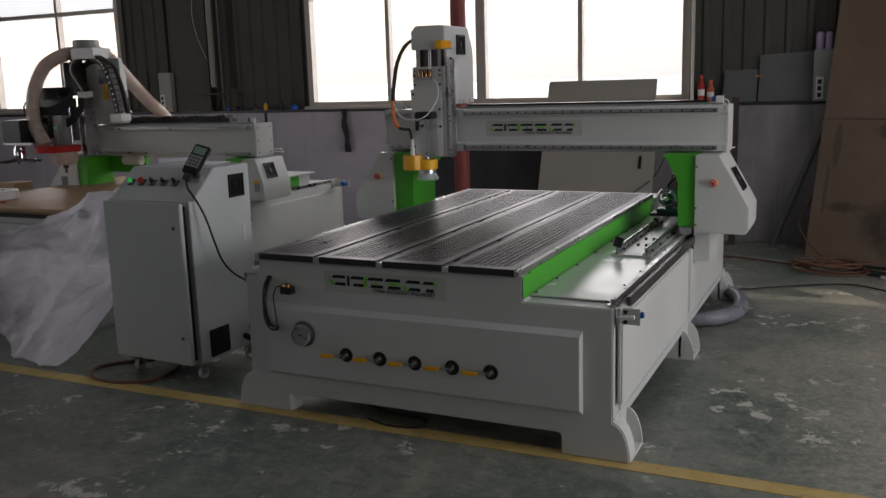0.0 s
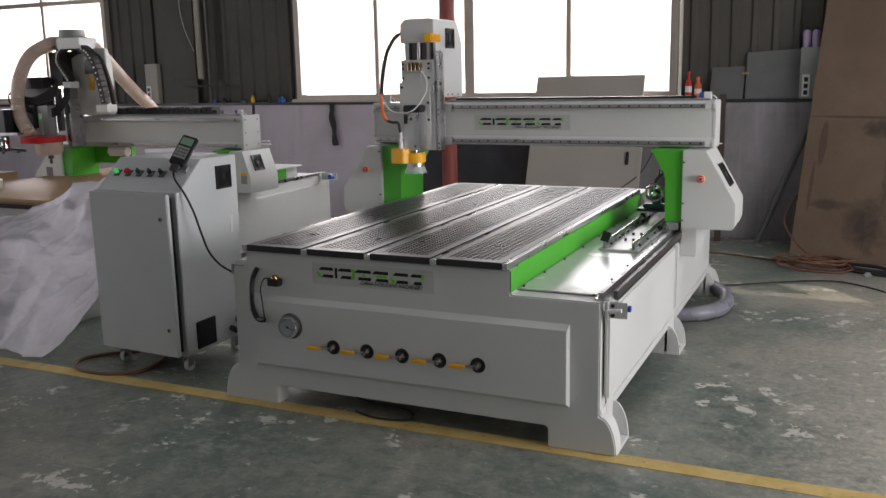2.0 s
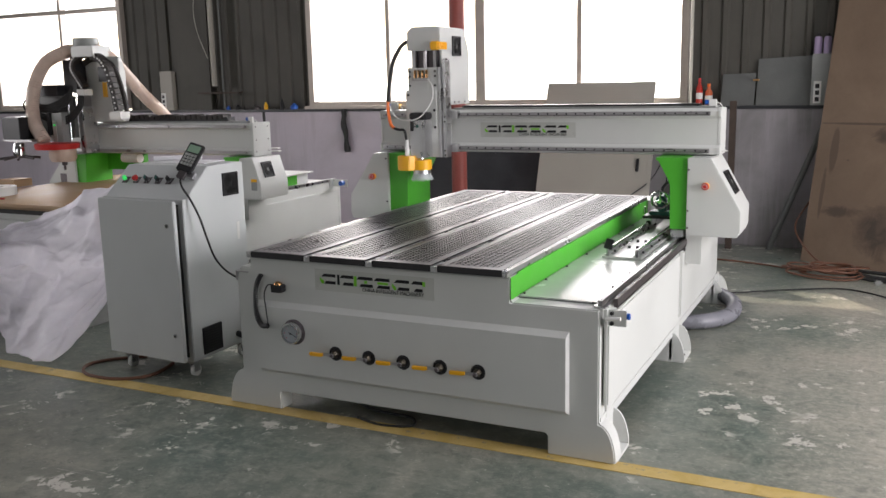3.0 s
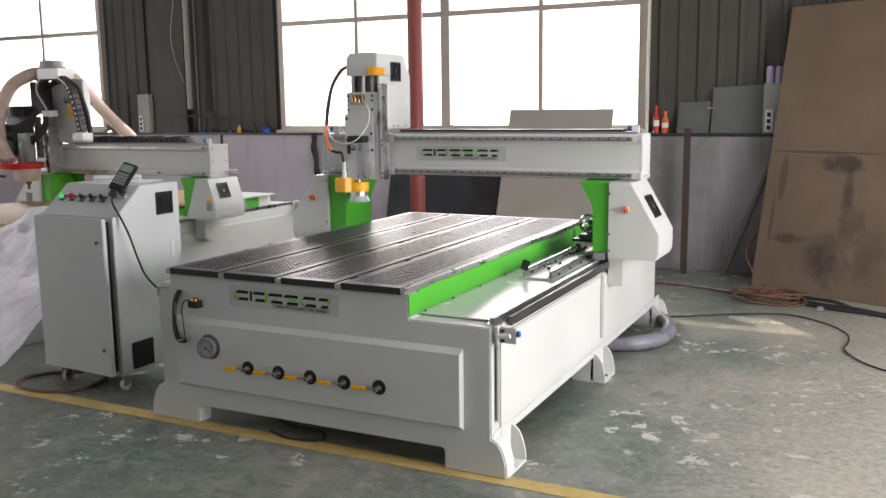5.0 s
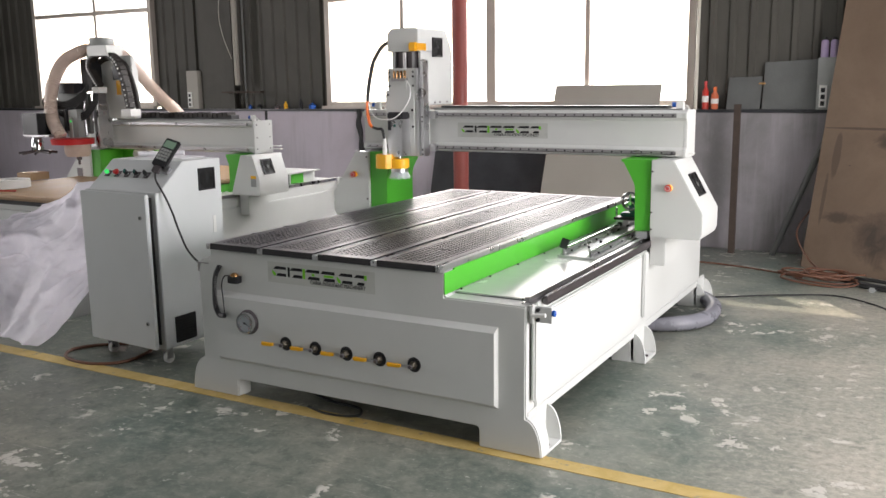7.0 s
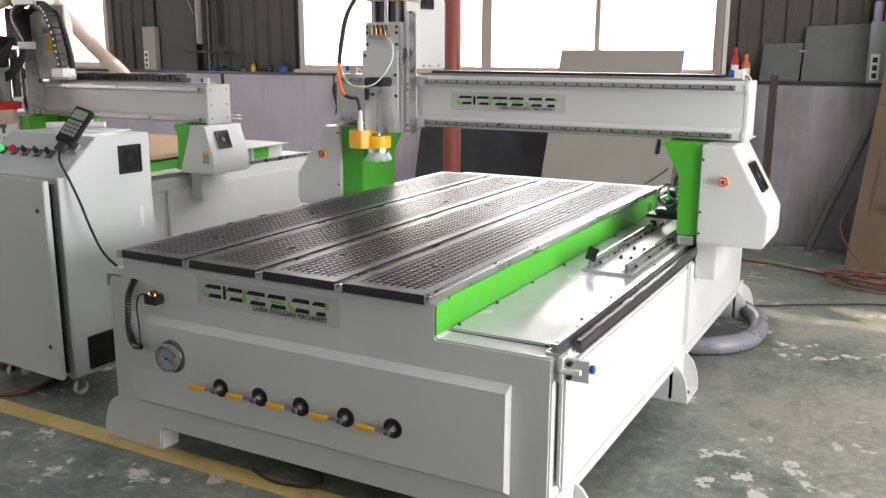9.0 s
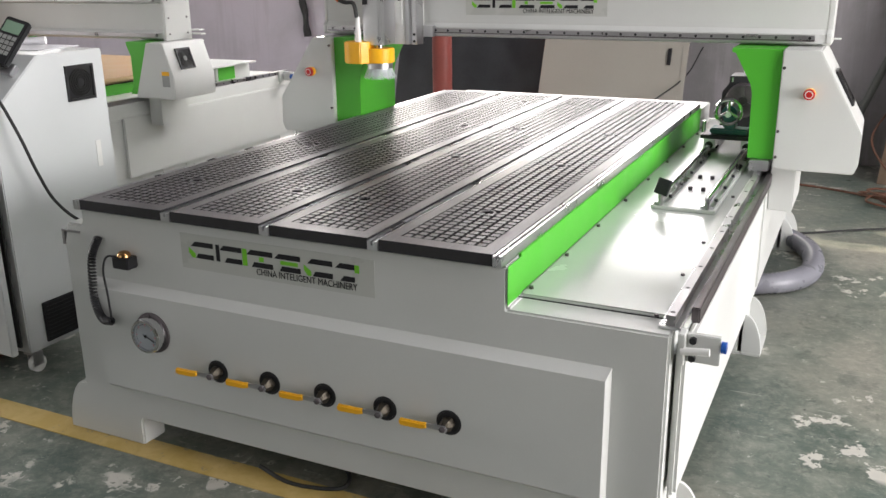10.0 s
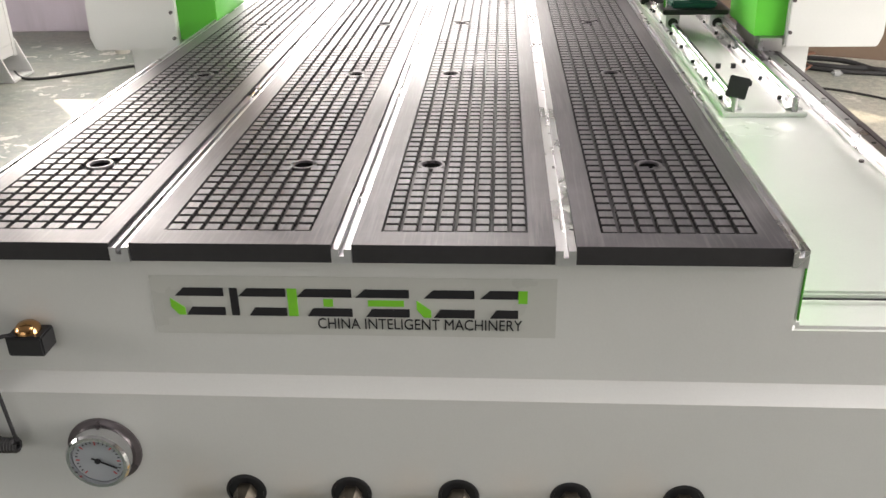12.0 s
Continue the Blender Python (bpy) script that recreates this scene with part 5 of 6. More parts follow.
def second_gantry():
    T = thing("gantry", (-5.7, 6.3, 0.62), "light grey gantry of the second router machine", "machine gantry")
    b = 6.22
    prof = [(b, 1.075), (b, 1.11), (b + 0.018, 1.125), (b + 0.018, 1.285), (b, 1.30), (b, 1.325), (b + 0.02, 1.342), (b + 0.23, 1.342), (b + 0.23, 1.065), (b + 0.015, 1.065)]
    part("beam", prism(prof, "x", -6.95, -4.655), PAINT, T)
    cap = part("end_cap", prism([(b - 0.005, 1.06), (b + 0.24, 1.06), (b + 0.24, 1.347), (b - 0.005, 1.347)], "x", -4.6545, -4.63), PAINT, T, "", 0.003)
    for y in (b + 0.03, b + 0.2):
        for z in (1.10, 1.2, 1.31):
            part("cap_screw", cyl((-4.63, y, z), (-4.626, y, z), 0.006, seg=8), DARKSTEEL, cap)
    for z in (1.302, 1.082):
        part("guide_rail", boxes((-6.93, -4.70, b - 0.024, b - 0.0005, z, z + 0.024)), STEEL, T, "ground steel linear rail", 0.003)
    part("top_tray", boxes((-6.4, -4.72, b + 0.05, b + 0.20, 1.343, 1.355)), GALV, T)
    part("chain", boxes((-6.3, -4.95, b + 0.07, b + 0.17, 1.3555, 1.39)), BLACK, T, "black cable drag chain")
    for i in range(22):
        x, q = -6.3 + i * 0.06, 0.006 * math.sin(i * 1.3)
        part("chain_link", boxes((x, x + 0.050, b + 0.055, b + 0.175, 1.372 + q, 1.412 + q)), CHAINM, T, "", 0.004)
    u0, u1 = 6.08, 6.47
    up = [(-4.805, 0.712), (-4.487, 0.712), (-4.482, 0.72), (-4.482, 0.85), (-4.553, 1.058), (-4.683, 1.058)]
    part("upright", prism(up, "y", u0, u1), PAINT, T, "light grey upright cover", 0.004)
    part("upright_web", prism([(-4.864, 0.73), (-4.807, 0.73), (-4.685, 1.06), (-4.865, 1.06), (-4.865, 1.04), (-4.835, 0.97), (-4.835, 0.80)], "y", u0 + 0.02, u1 - 0.05), GREEN, T, "bright green inner upright")
    part("carriage", boxes((-4.80, -4.70, u0 + 0.10, u1 - 0.03, 0.52, 0.7115)), PAINT, T, "", 0.003)
    fan(T, Vector((-4.5165, (u0 + u1) / 2 - 0.04, 0.954)), Vector((0.208, 0, 0.071)), 0.135)
    part("warning_label", boxes((-4.575, -4.515, u0 - 0.0012, u0, 0.79, 0.885)), GALV, T, "grey warning label with yellow band")
    part("label_band", boxes((-4.575, -4.515, u0 - 0.002, u0 - 0.0013, 0.860, 0.885)), YELLOW, T)
    part("upright", prism([(-6.60, 0.712), (-6.95, 0.712), (-6.96, 0.80), (-6.72, 1.06), (-6.60, 1.06)], "y", u0, u1), PAINT, T, "", 0.004)
    part("upright_web", prism([(-6.598, 0.72), (-6.50, 0.72), (-6.47, 1.06), (-6.598, 1.06)], "y", u0 + 0.02, u1 - 0.05), GREEN, T)
    part("gusset", boxes((-6.499, -6.02, u1 - 0.10, u1 - 0.05, 0.90, 1.06)), GREEN, T, "dark green back gusset")
    part("motor", cyl((-6.2, 6.3, 1.02), (-6.0, 6.3, 1.02), 0.045), WHITEP, T)
    part("warning_label", boxes((-6.80, -6.72, u0 - 0.0012, u0, 0.78, 0.88)), DARKSTEEL, T)
    sensor(T, (-4.72, b + 0.08, 1.3425))
    part("rear_sensor", cyl((-4.66, b + 0.2, 1.347), (-4.66, b + 0.2, 1.43), 0.013), BLACK, T)
    part("rear_tabs", boxes((-4.65, -4.57, b + 0.245, b + 0.29, 1.11, 1.118), (-4.65, -4.56, b + 0.245, b + 0.29, 1.085, 1.093), (-4.65, -4.57, b + 0.245, b + 0.28, 1.04, 1.05)), WHITEP, T)
    T.location += Vector((0.045, -0.08, 0))


second_gantry()


def second_spindle():
    T = thing("spindle_head", (-6.45, 6.1, 1.05), "spindle head with tool changer, dust hose and drag chains", "spindle")
    part("tower", prism([(6.17, 1.36), (6.25, 1.36), (6.25, 1.80), (6.21, 1.94), (6.17, 1.94)], "x", -6.45, -6.04), PAINT, T, "light grey tower cover", 0.006)
    part("motor_box", boxes((-6.45, -6.185, 6.02, 6.24, 1.941, 2.035)), PAINT, T, "", 0.006)
    part("top_flange", lathe([(0.105, 0.0), (0.115, 0.02), (0.11, 0.075)], pose(-6.40, 6.16, 2.036), 24), GALV, T, "round grey hose flange")
    part("black_vent", boxes((-6.285, -6.175, 6.160, 6.169, 1.72, 1.85)), BLACK, T)
    part("warning_label", boxes((-6.25, -6.195, 6.163, 6.169, 1.58, 1.715)), YELLOW, T, "yellow warning label")
    part("z_rail", boxes((-6.47, -6.41, 6.06, 6.195, 1.08, 1.60)), STEEL, T, "steel slide rail", 0.002)
    part("z_rail", boxes((-6.405, -6.385, 6.04, 6.195, 1.08, 1.50)), ALU, T, "", 0.002)
    part("z_plate", boxes((-6.92, -6.48, 6.02, 6.06, 1.22, 1.60)), OFFCUT, T, "", 0.004)
    part("spindle_motor", boxes((-6.66, -6.53, 5.92, 6.019, 1.16, 1.45)), GALV, T, "grey square spindle motor", 0.004)
    part("motor_face", boxes((-6.645, -6.60, 5.912, 5.9195, 1.18, 1.38)), ALU, T, "", 0.002)
    part("spindle_bracket", boxes((-6.70, -6.665, 5.90, 6.019, 1.25, 1.46)), BLACK, T, "", 0.003)
    part("side_spindle", boxes((-7.05, -6.82, 5.70, 5.95, 1.22, 1.42)), BLACK, T, "black drilling head", 0.006)
    part("head_plate", boxes((-7.08, -6.70, 5.72, 5.9, 1.20, 1.219)), STEEL, T)
    part("spindle_nose", lathe([(0.03, 0.0), (0.055, 0.03), (0.055, 0.10), (0.04, 0.14)], pose(-6.90, 5.74, 1.05), 18), CHROME, T, "bright steel spindle nose")
    for i in range(8):
        a = 2 * math.pi * i / 8
        part("tool_fork", cyl((-6.90, 5.74, 1.07), (-6.90 + 0.17 * math.cos(a), 5.74 + 0.17 * math.sin(a), 1.05), 0.012, seg=8), DARKSTEEL, T)
    part("red_ring", lathe([(0.19, 0.0), (0.196, 0.05), (0.18, 0.055), (0.10, 0.056)], pose(-6.56, 5.87, 1.13), 28), RED, T, "red dust shoe ring")
    part("dust_cup", lathe([(0.10, 0.0), (0.118, 0.03), (0.12, 0.11)], pose(-6.50, 5.87, 1.018), 24), HOSEC, T, "cloudy amber dust cup")
    part("tool_bit", lathe([(0.012, 0.0), (0.012, 0.04), (0.025, 0.045), (0.025, 0.08)], pose(-6.49, 5.87, 0.94), 10), DARKSTEEL, T)
    # black cable bundle and blocks
    part("valve_block", boxes((-6.95, -6.62, 5.98, 6.12, 1.60, 1.70)), BLACK, T, "", 0.004)
    part("motor_cover", boxes((-6.62, -6.46, 6.07, 6.20, 1.62, 1.92)), BLACK, T, "", 0.006)
    for k in range(5):
        part("black_cable", tube([(-6.90, 5.96 - 0.02 * k, 1.50 + 0.02 * k), (-6.75, 5.92, 1.46 + 0.015 * k), (-6.60, 5.92, 1.47 + 0.018 * k), (-6.47, 5.95, 1.53 + 0.02 * k), (-6.43, 5.98, 1.64 + 0.01 * k)], 0.009, 8), RUBBER, T)
    for k in range(4):
        part("cable_loop", tube([(-6.40 + 0.015 * k, 6.03, 1.61), (-6.40 + 0.012 * k, 6.0, 1.52 - 0.012 * k), (-6.50, 5.97, 1.42 - 0.02 * k), (-6.68, 5.95, 1.41 - 0.018 * k), (-6.85, 5.95, 1.46 - 0.012 * k), (-6.93, 5.96, 1.52)], 0.009, 8), RUBBER, T, "black looped cable" if k == 0 else "")
    part("slide_screw", cyl((-6.52, 6.0, 1.20), (-6.52, 6.0, 1.62), 0.014), CHROME, T, "bright ball screw")
    part("slide_strip", boxes((-6.78, -6.72, 6.0, 6.019, 1.16, 1.52)), WHITEP, T, "", 0.002)
    part("air_cable", tube([(-6.95, 5.93, 1.40), (-6.98, 5.9, 1.52), (-6.88, 5.88, 1.58), (-6.8, 5.9, 1.5)], 0.008, 6), RUBBER, T)
    part("indicator", cyl((-6.62, 5.912, 1.34), (-6.62, 5.906, 1.34), 0.009), GREENLED, T)
    # drag chain arch
    P = smooth_path([(-6.377, 6.08, 1.66), (-6.44, 6.08, 1.745), (-6.50, 6.08, 1.838), (-6.46, 6.08, 1.93), (-6.333, 6.08, 1.968), (-6.17, 6.08, 1.93), (-6.085, 6.08, 1.84), (-6.02, 6.08, 1.65), (-5.985, 6.08, 1.46)], 4)
    for i in range(len(P) - 1):
        d = (P[i + 1] - P[i])
        X = d.normalized()
        Z = X.cross(Vector((0, 1, 0)))
        q = Matrix(((X.x, 0, Z.x, 0), (X.y, 1, Z.y, 0), (X.z, 0, Z.z, 0), (0, 0, 0, 1)))
        q.translation = (P[i] + P[i + 1]) / 2
        L = d.length * 0.46
        bm = boxes((-L, L, -0.036, 0.036, -0.030, 0.030))
        bmesh.ops.transform(bm, matrix=q, verts=bm.verts)
        ln = part("chain_link", bm, CHAINM, T, "", 0.003)
        p = (P[i] + P[i + 1]) / 2
        part("link_pin", cyl(p + Vector((0, -0.040, 0)), p + Vector((0, -0.0355, 0)), 0.009, seg=8), WHITEP, ln)
    inner = [(p + Vector((0.03, 0.07, -0.045))) for p in P[12:]]
    part("inner_chain", tube(inner, 0.026, 8, 3, 0.15), CHAINM, T, "second drag chain behind the first")
    part("chain_bracket", boxes((-6.42, -6.33, 6.02, 6.12, 1.60, 1.655)), WHITEP, T)
    part("chain_bracket", boxes((-6.05, -5.92, 6.02, 6.14, 1.386, 1.45)), WHITEP, T, "", 0.003)
    T.location += Vector((0.045, -0.08, 0))


second_spindle()


def ribbed_hose(name, pts, r, m, label, pitch=0.009):
    """A spiral hose: rings at an even pitch, every other one smaller."""
    fine = smooth_path(pts, 60)
    even, run = [fine[0]], 0.0
    for p, q in zip(fine, fine[1:]):
        run += (q - p).length
        if run >= pitch:
            even.append(q)
            run = 0.0
    return single(name, tube(even, r, 16, 1, 0.12), m, even[-1], label, "hose", sharp=70)


ribbed_hose("dust_hose", [(-6.44, 6.06, 1.985), (-6.52, 6.0, 1.995), (-6.68, 5.90, 1.90), (-6.76, 5.83, 1.72), (-6.79, 5.80, 1.55), (-6.76, 5.77, 1.38), (-6.68, 5.75, 1.27), (-6.62, 5.75, 1.19)], 0.062, HOSEC, "cream ribbed plastic dust hose clamped to the spindle head")
ribbed_hose("dust_hose", [(-6.26, 6.09, 2.0), (-6.19, 6.15, 1.965), (-6.15, 6.28, 1.82), (-6.13, 6.42, 1.67), (-6.12, 6.56, 1.54), (-6.12, 6.72, 1.42), (-6.15, 6.88, 1.28), (-6.3, 6.95, 1.2), (-6.7, 6.98, 1.16), (-7.1, 6.98, 1.05), (-7.22, 6.98, 0.81)], 0.060, HOSEC, "cream ribbed dust hose running down behind the gantry")
bm = lathe([(0.17, 0.0), (0.17, 0.07), (0.075, 0.07), (0.075, 0.0)], pose(-6.45, 5.05, 0.801), 28)
single("cable_reel", bm, WHITEP, (-6.45, 5.05, 0.801), "white plastic reel of edging strip on the sheet", "reel", sharp=50)
single("air_gun_line", tube([(-6.6, 4.9, 0.81), (-6.4, 4.85, 0.806), (-6.25, 4.82, 0.806), (-6.15, 4.85, 0.806), (-6.1, 4.86, 0.807)], 0.006, 8), RED, (-6.3, 4.85, 0.80), "thin red air line lying on the sheet", "hose")
single("cardboard_box", boxes((-6.98, -6.78, 5.5, 5.7, 0.8005, 0.87)), CARD, (-6.88, 5.6, 0.8), "small brown cardboard carton on the sheet", "box", bev=0.003)
single("paper_sheet", prism([(-3.78, 4.10), (-3.42, 4.14), (-3.44, 4.36), (-3.75, 4.34)], "z", 1.2055, 1.209), PAPER, (-3.6, 4.24, 1.2055), "white paper sheet on top of the cabinet", "paper")
single("paper_roll", tube([(-3.86, 4.2, 1.222), (-3.74, 4.28, 1.222), (-3.62, 4.36, 1.224)], 0.016, 12), PAPER, (-3.74, 4.28, 1.206), "rolled white paper on the cabinet top", "paper")


# ---- the white sheet over the crate in front of the second machine ----
def dust_sheet():
    bm = bmesh.new()
    n, m = 130, 110
    rows = []
    for j in range(m + 1):
        v = j / m
        row = []
        for i in range(n + 1):
            u = i / n
            x = -6.3 + 2.34 * u
            top = 0.64 + 0.38 * max(0.0, min(1.0, (x + 5.5) / 1.2)) ** 1.2 - 0.04 * max(0, (x + 4.22) / 0.2)
            ytop = 4.36 - 0.10 * u
            hem = 0.015 + 0.30 * max(0, (x + 4.32) / 0.32) ** 1.2 + 0.30 * max(0, (-4.75 - x) / 0.6) ** 0.9
            hem = min(hem, 0.5)
            k = 0.34   # share of the sheet on the slope, then the drop
            if v < k:
                s = v / k
                z = top - (top - 0.64) * s ** 1.15
                y = ytop - 0.30 * s
            else:
                s = (v - k) / (1 - k)
                z = 0.64 + (hem - 0.64) * s
                y = ytop - 0.30 - 0.30 * s ** 1.5 * max(0.2, 1 - abs(x + 4.45) * 0.6)
            f = noise.noise(Vector((x * 2.2, v * 1.4, 3))) * 0.07 + noise.noise(Vector((x * 6 + v * 5, v * 3, 9))) * 0.02 + abs(noise.noise(Vector((x * 5 - v * 2, v * 4 + x * 3, 2)))) * 0.02
            w = abs(noise.noise(Vector((x * 3 - v * 4, v * 3 + x * 2, 5)))) * 0.06 * (1.25 - v)
            y += f * (0.4 + v)
            z += w + noise.noise(Vector((x * 4, v * 6, 1))) * 0.02 * (1 - v)
            for fr, am, sd in ((2.2, 0.035, 11), (5.0, 0.014, 23), (11.0, 0.005, 31)):
                r = 1.0 - min(1.0, abs(noise.noise(Vector((x * fr + v * fr * 1.3, v * fr * 0.7 - x * fr * 0.5, sd)))) * 3.2)
                y -= am * r * r
                z += am * 0.6 * r * r * (1 - v)
            x += noise.noise(Vector((v * 3, u * 3, 7))) * 0.05
            row.append(bm.verts.new((x, y, max(z, 0.012))))
        rows.append(row)
    for j in range(m):
        for i in range(n):
            bm.faces.new((rows[j][i], rows[j][i + 1], rows[j + 1][i + 1], rows[j + 1][i]))
    bmesh.ops.solidify(bm, geom=bm.faces[:], thickness=0.003)
    single("dust_sheet", bm, SHEETM, (-5.0, 4.0, 0.0), "crumpled white plastic dust sheet draped to the floor", "sheet", sharp=180)


dust_sheet()
single("wooden_crate", boxes((-6.2, -4.75, 4.20, 4.60, 0.0, 0.45)), GALV, (-5.2, 4.3, 0.0), "grey crate under the dust sheet", "crate", bev=0.01)

# ---- along the back wall ----
single("column", cyl((-3.40, 7.72, 0.0), (-3.40, 7.72, 5.4), 0.073, seg=28), REDOX, (-3.40, 7.72, 0.0), "round dark red painted steel roof column", "column")


def leaning(name, pts, thick, m, label, category):
    """A sheet through four corners: two on the floor, two against the wall."""
    bm = bmesh.new()
    a = [Vector(p) for p in pts]
    nrm = (a[1] - a[0]).cross(a[3] - a[0]).normalized() * thick
    lo, hi = [bm.verts.new(p) for p in a], [bm.verts.new(p + nrm) for p in a]
    bm.faces.new(lo)
    bm.faces.new(hi[::-1])
    for i in range(4):
        bm.faces.new((lo[i], hi[i], hi[(i + 1) % 4], lo[(i + 1) % 4]))
    base = (a[0] + a[1]) / 2
    return single(name, bm, m, base, label, category, bev=0.002)


leaning("steel_sheet", [(-4.40, 8.72, 0.0), (-2.95, 8.72, 0.0), (-2.95, 9.03, 1.16), (-4.40, 9.03, 1.16)], -0.006, DARKBOARD, "black steel sheet leaning on the wall", "sheet")


def pale_panel():
    T = thing("pale_panel", (-2.395, 8.42, 0), "pale cream door panel leaning against the wall", "panel")
    q = pose(-2.395, 8.42, 0, -20.3, 0, 0)

    def put(*l):
        bm = boxes(*l)
        bmesh.ops.transform(bm, matrix=q, verts=bm.verts)
        return bm
    part("panel_board", put((-0.56, 0.56, 0.0, 0.022, 0.0, 1.715)), PANEL, T, "", 0.003)
    part("edge_strip", put((0.5605, 0.60, -0.004, 0.026, 0.0, 1.05)), PANEL, T, "", 0.002)
    part("handle", put((0.45, 0.478, -0.018, -0.0005, 0.79, 0.92)), BLACK, T, "black handle", 0.003)


pale_panel()
leaning("plywood_sheet", [(-0.385, 8.46, 0.0), (0.86, 7.93, 0.0), (1.06, 8.45, 2.50), (-0.185, 8.98, 2.50)], -0.018, PLY, "stained brown plywood sheet leaning on the wall", "plywood")


single("brown_batten", boxes((-1.095, -1.035, 8.83, 8.87, 0.0, 1.415)), RUSTY, (-1.065, 8.85, 0), "rusty brown steel bar standing by the wall", "bar", bev=0.003)
single("pole", cyl((-0.70, 8.90, 0.0), (-0.25, 9.02, 1.25), 0.028), OFFCUT, (-0.70, 8.90, 0), "grey pole leaning on the wall", "pole")
bm = tube([(-5.50, 9.045, 1.36), (-5.49, 9.035, 1.25), (-5.47, 9.02, 1.10), (-5.455, 9.02, 0.95), (-5.45, 9.025, 0.86)], 0.03, 8)
for v in bm.verts:
    v.co.x += 0.02 * noise.noise(v.co * 9)
single("black_scarf", bm, RUBBER, (-5.47, 9.03, 0.86), "black cloth strip hanging from the ledge", "cloth")


def bottle(name, x, r, h, m, capm, label):
    T = thing(name, (x, 9.10, 1.3625), label, "bottle")
    part("bottle_body", lathe([(r, 0.0), (r, h * 0.62), (r * 0.45, h * 0.78), (r * 0.4, h * 0.86)], pose(x, 9.10, 1.3625), 16), m, T)
    part("cap", lathe([(r * 0.48, 0.0), (r * 0.48, h * 0.13), (r * 0.3, h * 0.14)], pose(x, 9.10, 1.3625 + h * 0.86), 12), capm, T)
    part("label_band", lathe([(r * 1.02, 0.0), (r * 1.02, h * 0.22)], pose(x, 9.10, 1.3625 + h * 0.25), 16), WHITEP, T)


bottle("spray_bottle", -1.425, 0.032, 0.27, BOTTLE_R, RED, "red bottle with white label on the ledge")
bottle("spray_bottle", -1.335, 0.036, 0.215, BOTTLE_O, ORANGE, "orange bottle with pale label on the ledge")
leaning("sheet_offcut", [(-1.22, 9.08, 1.3625), (-0.91, 9.08, 1.3625), (-0.905, 9.16, 1.67), (-1.215, 9.16, 1.665)], -0.004, OFFCUT, "small grey sheet metal offcut on the ledge", "sheet metal")
leaning("sheet_offcut", [(-0.895, 9.09, 1.3625), (-0.41, 9.09, 1.3625), (-0.41, 9.16, 1.82), (-0.89, 9.16, 1.80)], -0.006, OFFCUT, "larger grey sheet metal panel on the ledge", "sheet metal")


single("latch", boxes((-0.925, -0.865, 9.07, 9.098, 1.595, 1.612)), BRASS, (-0.895, 9.085, 1.595), "small brass latch on the grey sheet metal panel", "latch", bev=0.003)


def switch_box(x0, x1, z0, z1, label):
    T = thing("switch_box", ((x0 + x1) / 2, 9.12, z0), label, "electrical box")
    part("box_body", boxes((x0, x1, 9.0, 9.17, z0, z1)), PANEL if x0 < -5 else GALV, T, "", 0.005)
    w = (x1 - x0)
    sx = x0 + w * 0.12
    part("socket_strip", boxes((sx, sx + 0.065, 8.985, 8.9995, z0 + 0.02, z0 + 0.22)), WHITEP, T, "white socket strip")
    for k in range(3):
        part("socket", boxes((sx + 0.015, sx + 0.05, 8.982, 8.9848, z0 + 0.035 + k * 0.06, z0 + 0.075 + k * 0.06)), BLACK, T)
    return T


switch_box(-0.405, -0.21, 1.3625, 1.83, "grey electrical box with a socket strip on the ledge")
switch_box(-8.24, -8.04, 1.3625, 1.86, "pale electrical box with switches by the window")
for x in (-0.365, -0.285):
    T = thing("spray_can", (x, 9.08, 1.8305), "lilac spray can standing on the electrical box", "spray can", "spray cans on the box")
    part("can", lathe([(0.034, 0.0), (0.034, 0.135), (0.022, 0.155)], pose(x, 9.08, 1.8305), 18), LILAC, T)
    part("can_cap", lathe([(0.018, 0.0), (0.016, 0.025)], pose(x, 9.08, 1.9855), 12), RUBBER, T)
# wall column and pipes
bm = boxes((-8.02, -7.46, Y1 + 0.0, Y1 + 0.02, 1.363, TOP), (-8.02, -7.46, Y1 + 0.09, Y1 + 0.11, 1.363, TOP), (-7.76, -7.72, Y1 + 0.02, Y1 + 0.09, 1.363, TOP))
setting("wall_column", bm, CORR, "dark steel wall column")
single("drain_pipe", cyl((-7.36, 9.02, 1.66), (-7.36, 9.02, 5.39), 0.036), PANEL, (-7.36, 9.02, 1.66), "pale plastic pipe fixed to the wall", "pipe")
single("conduit", cyl((-7.25, 9.05, 1.363), (-7.25, 9.05, 5.39), 0.014), OFFCUT, (-7.25, 9.05, 1.363), "thin grey conduit up the wall", "conduit")
single("conduit", cyl((-1.50, 9.03, 1.363), (-1.50, 9.03, 5.39), 0.016), PALEB, (-1.50, 9.03, 1.363), "thin pale conduit beside the window", "conduit")
single("bracket", boxes((-7.6, -6.95, 8.97, 9.05, 1.565, 1.585)), RUSTY, (-7.3, 9.0, 1.56), "dark steel bracket shelf on the wall", "bracket")
single("hanging_wire", tube([(-7.50, 9.03, 3.5), (-7.56, 9.03, 3.0), (-7.63, 9.03, 2.6), (-7.58, 9.03, 2.3), (-7.45, 9.03, 2.0)], 0.0035, 6), PALEB, (-7.5, 9.02, 2.0), "thin loose wire hanging on the wall", "wire")
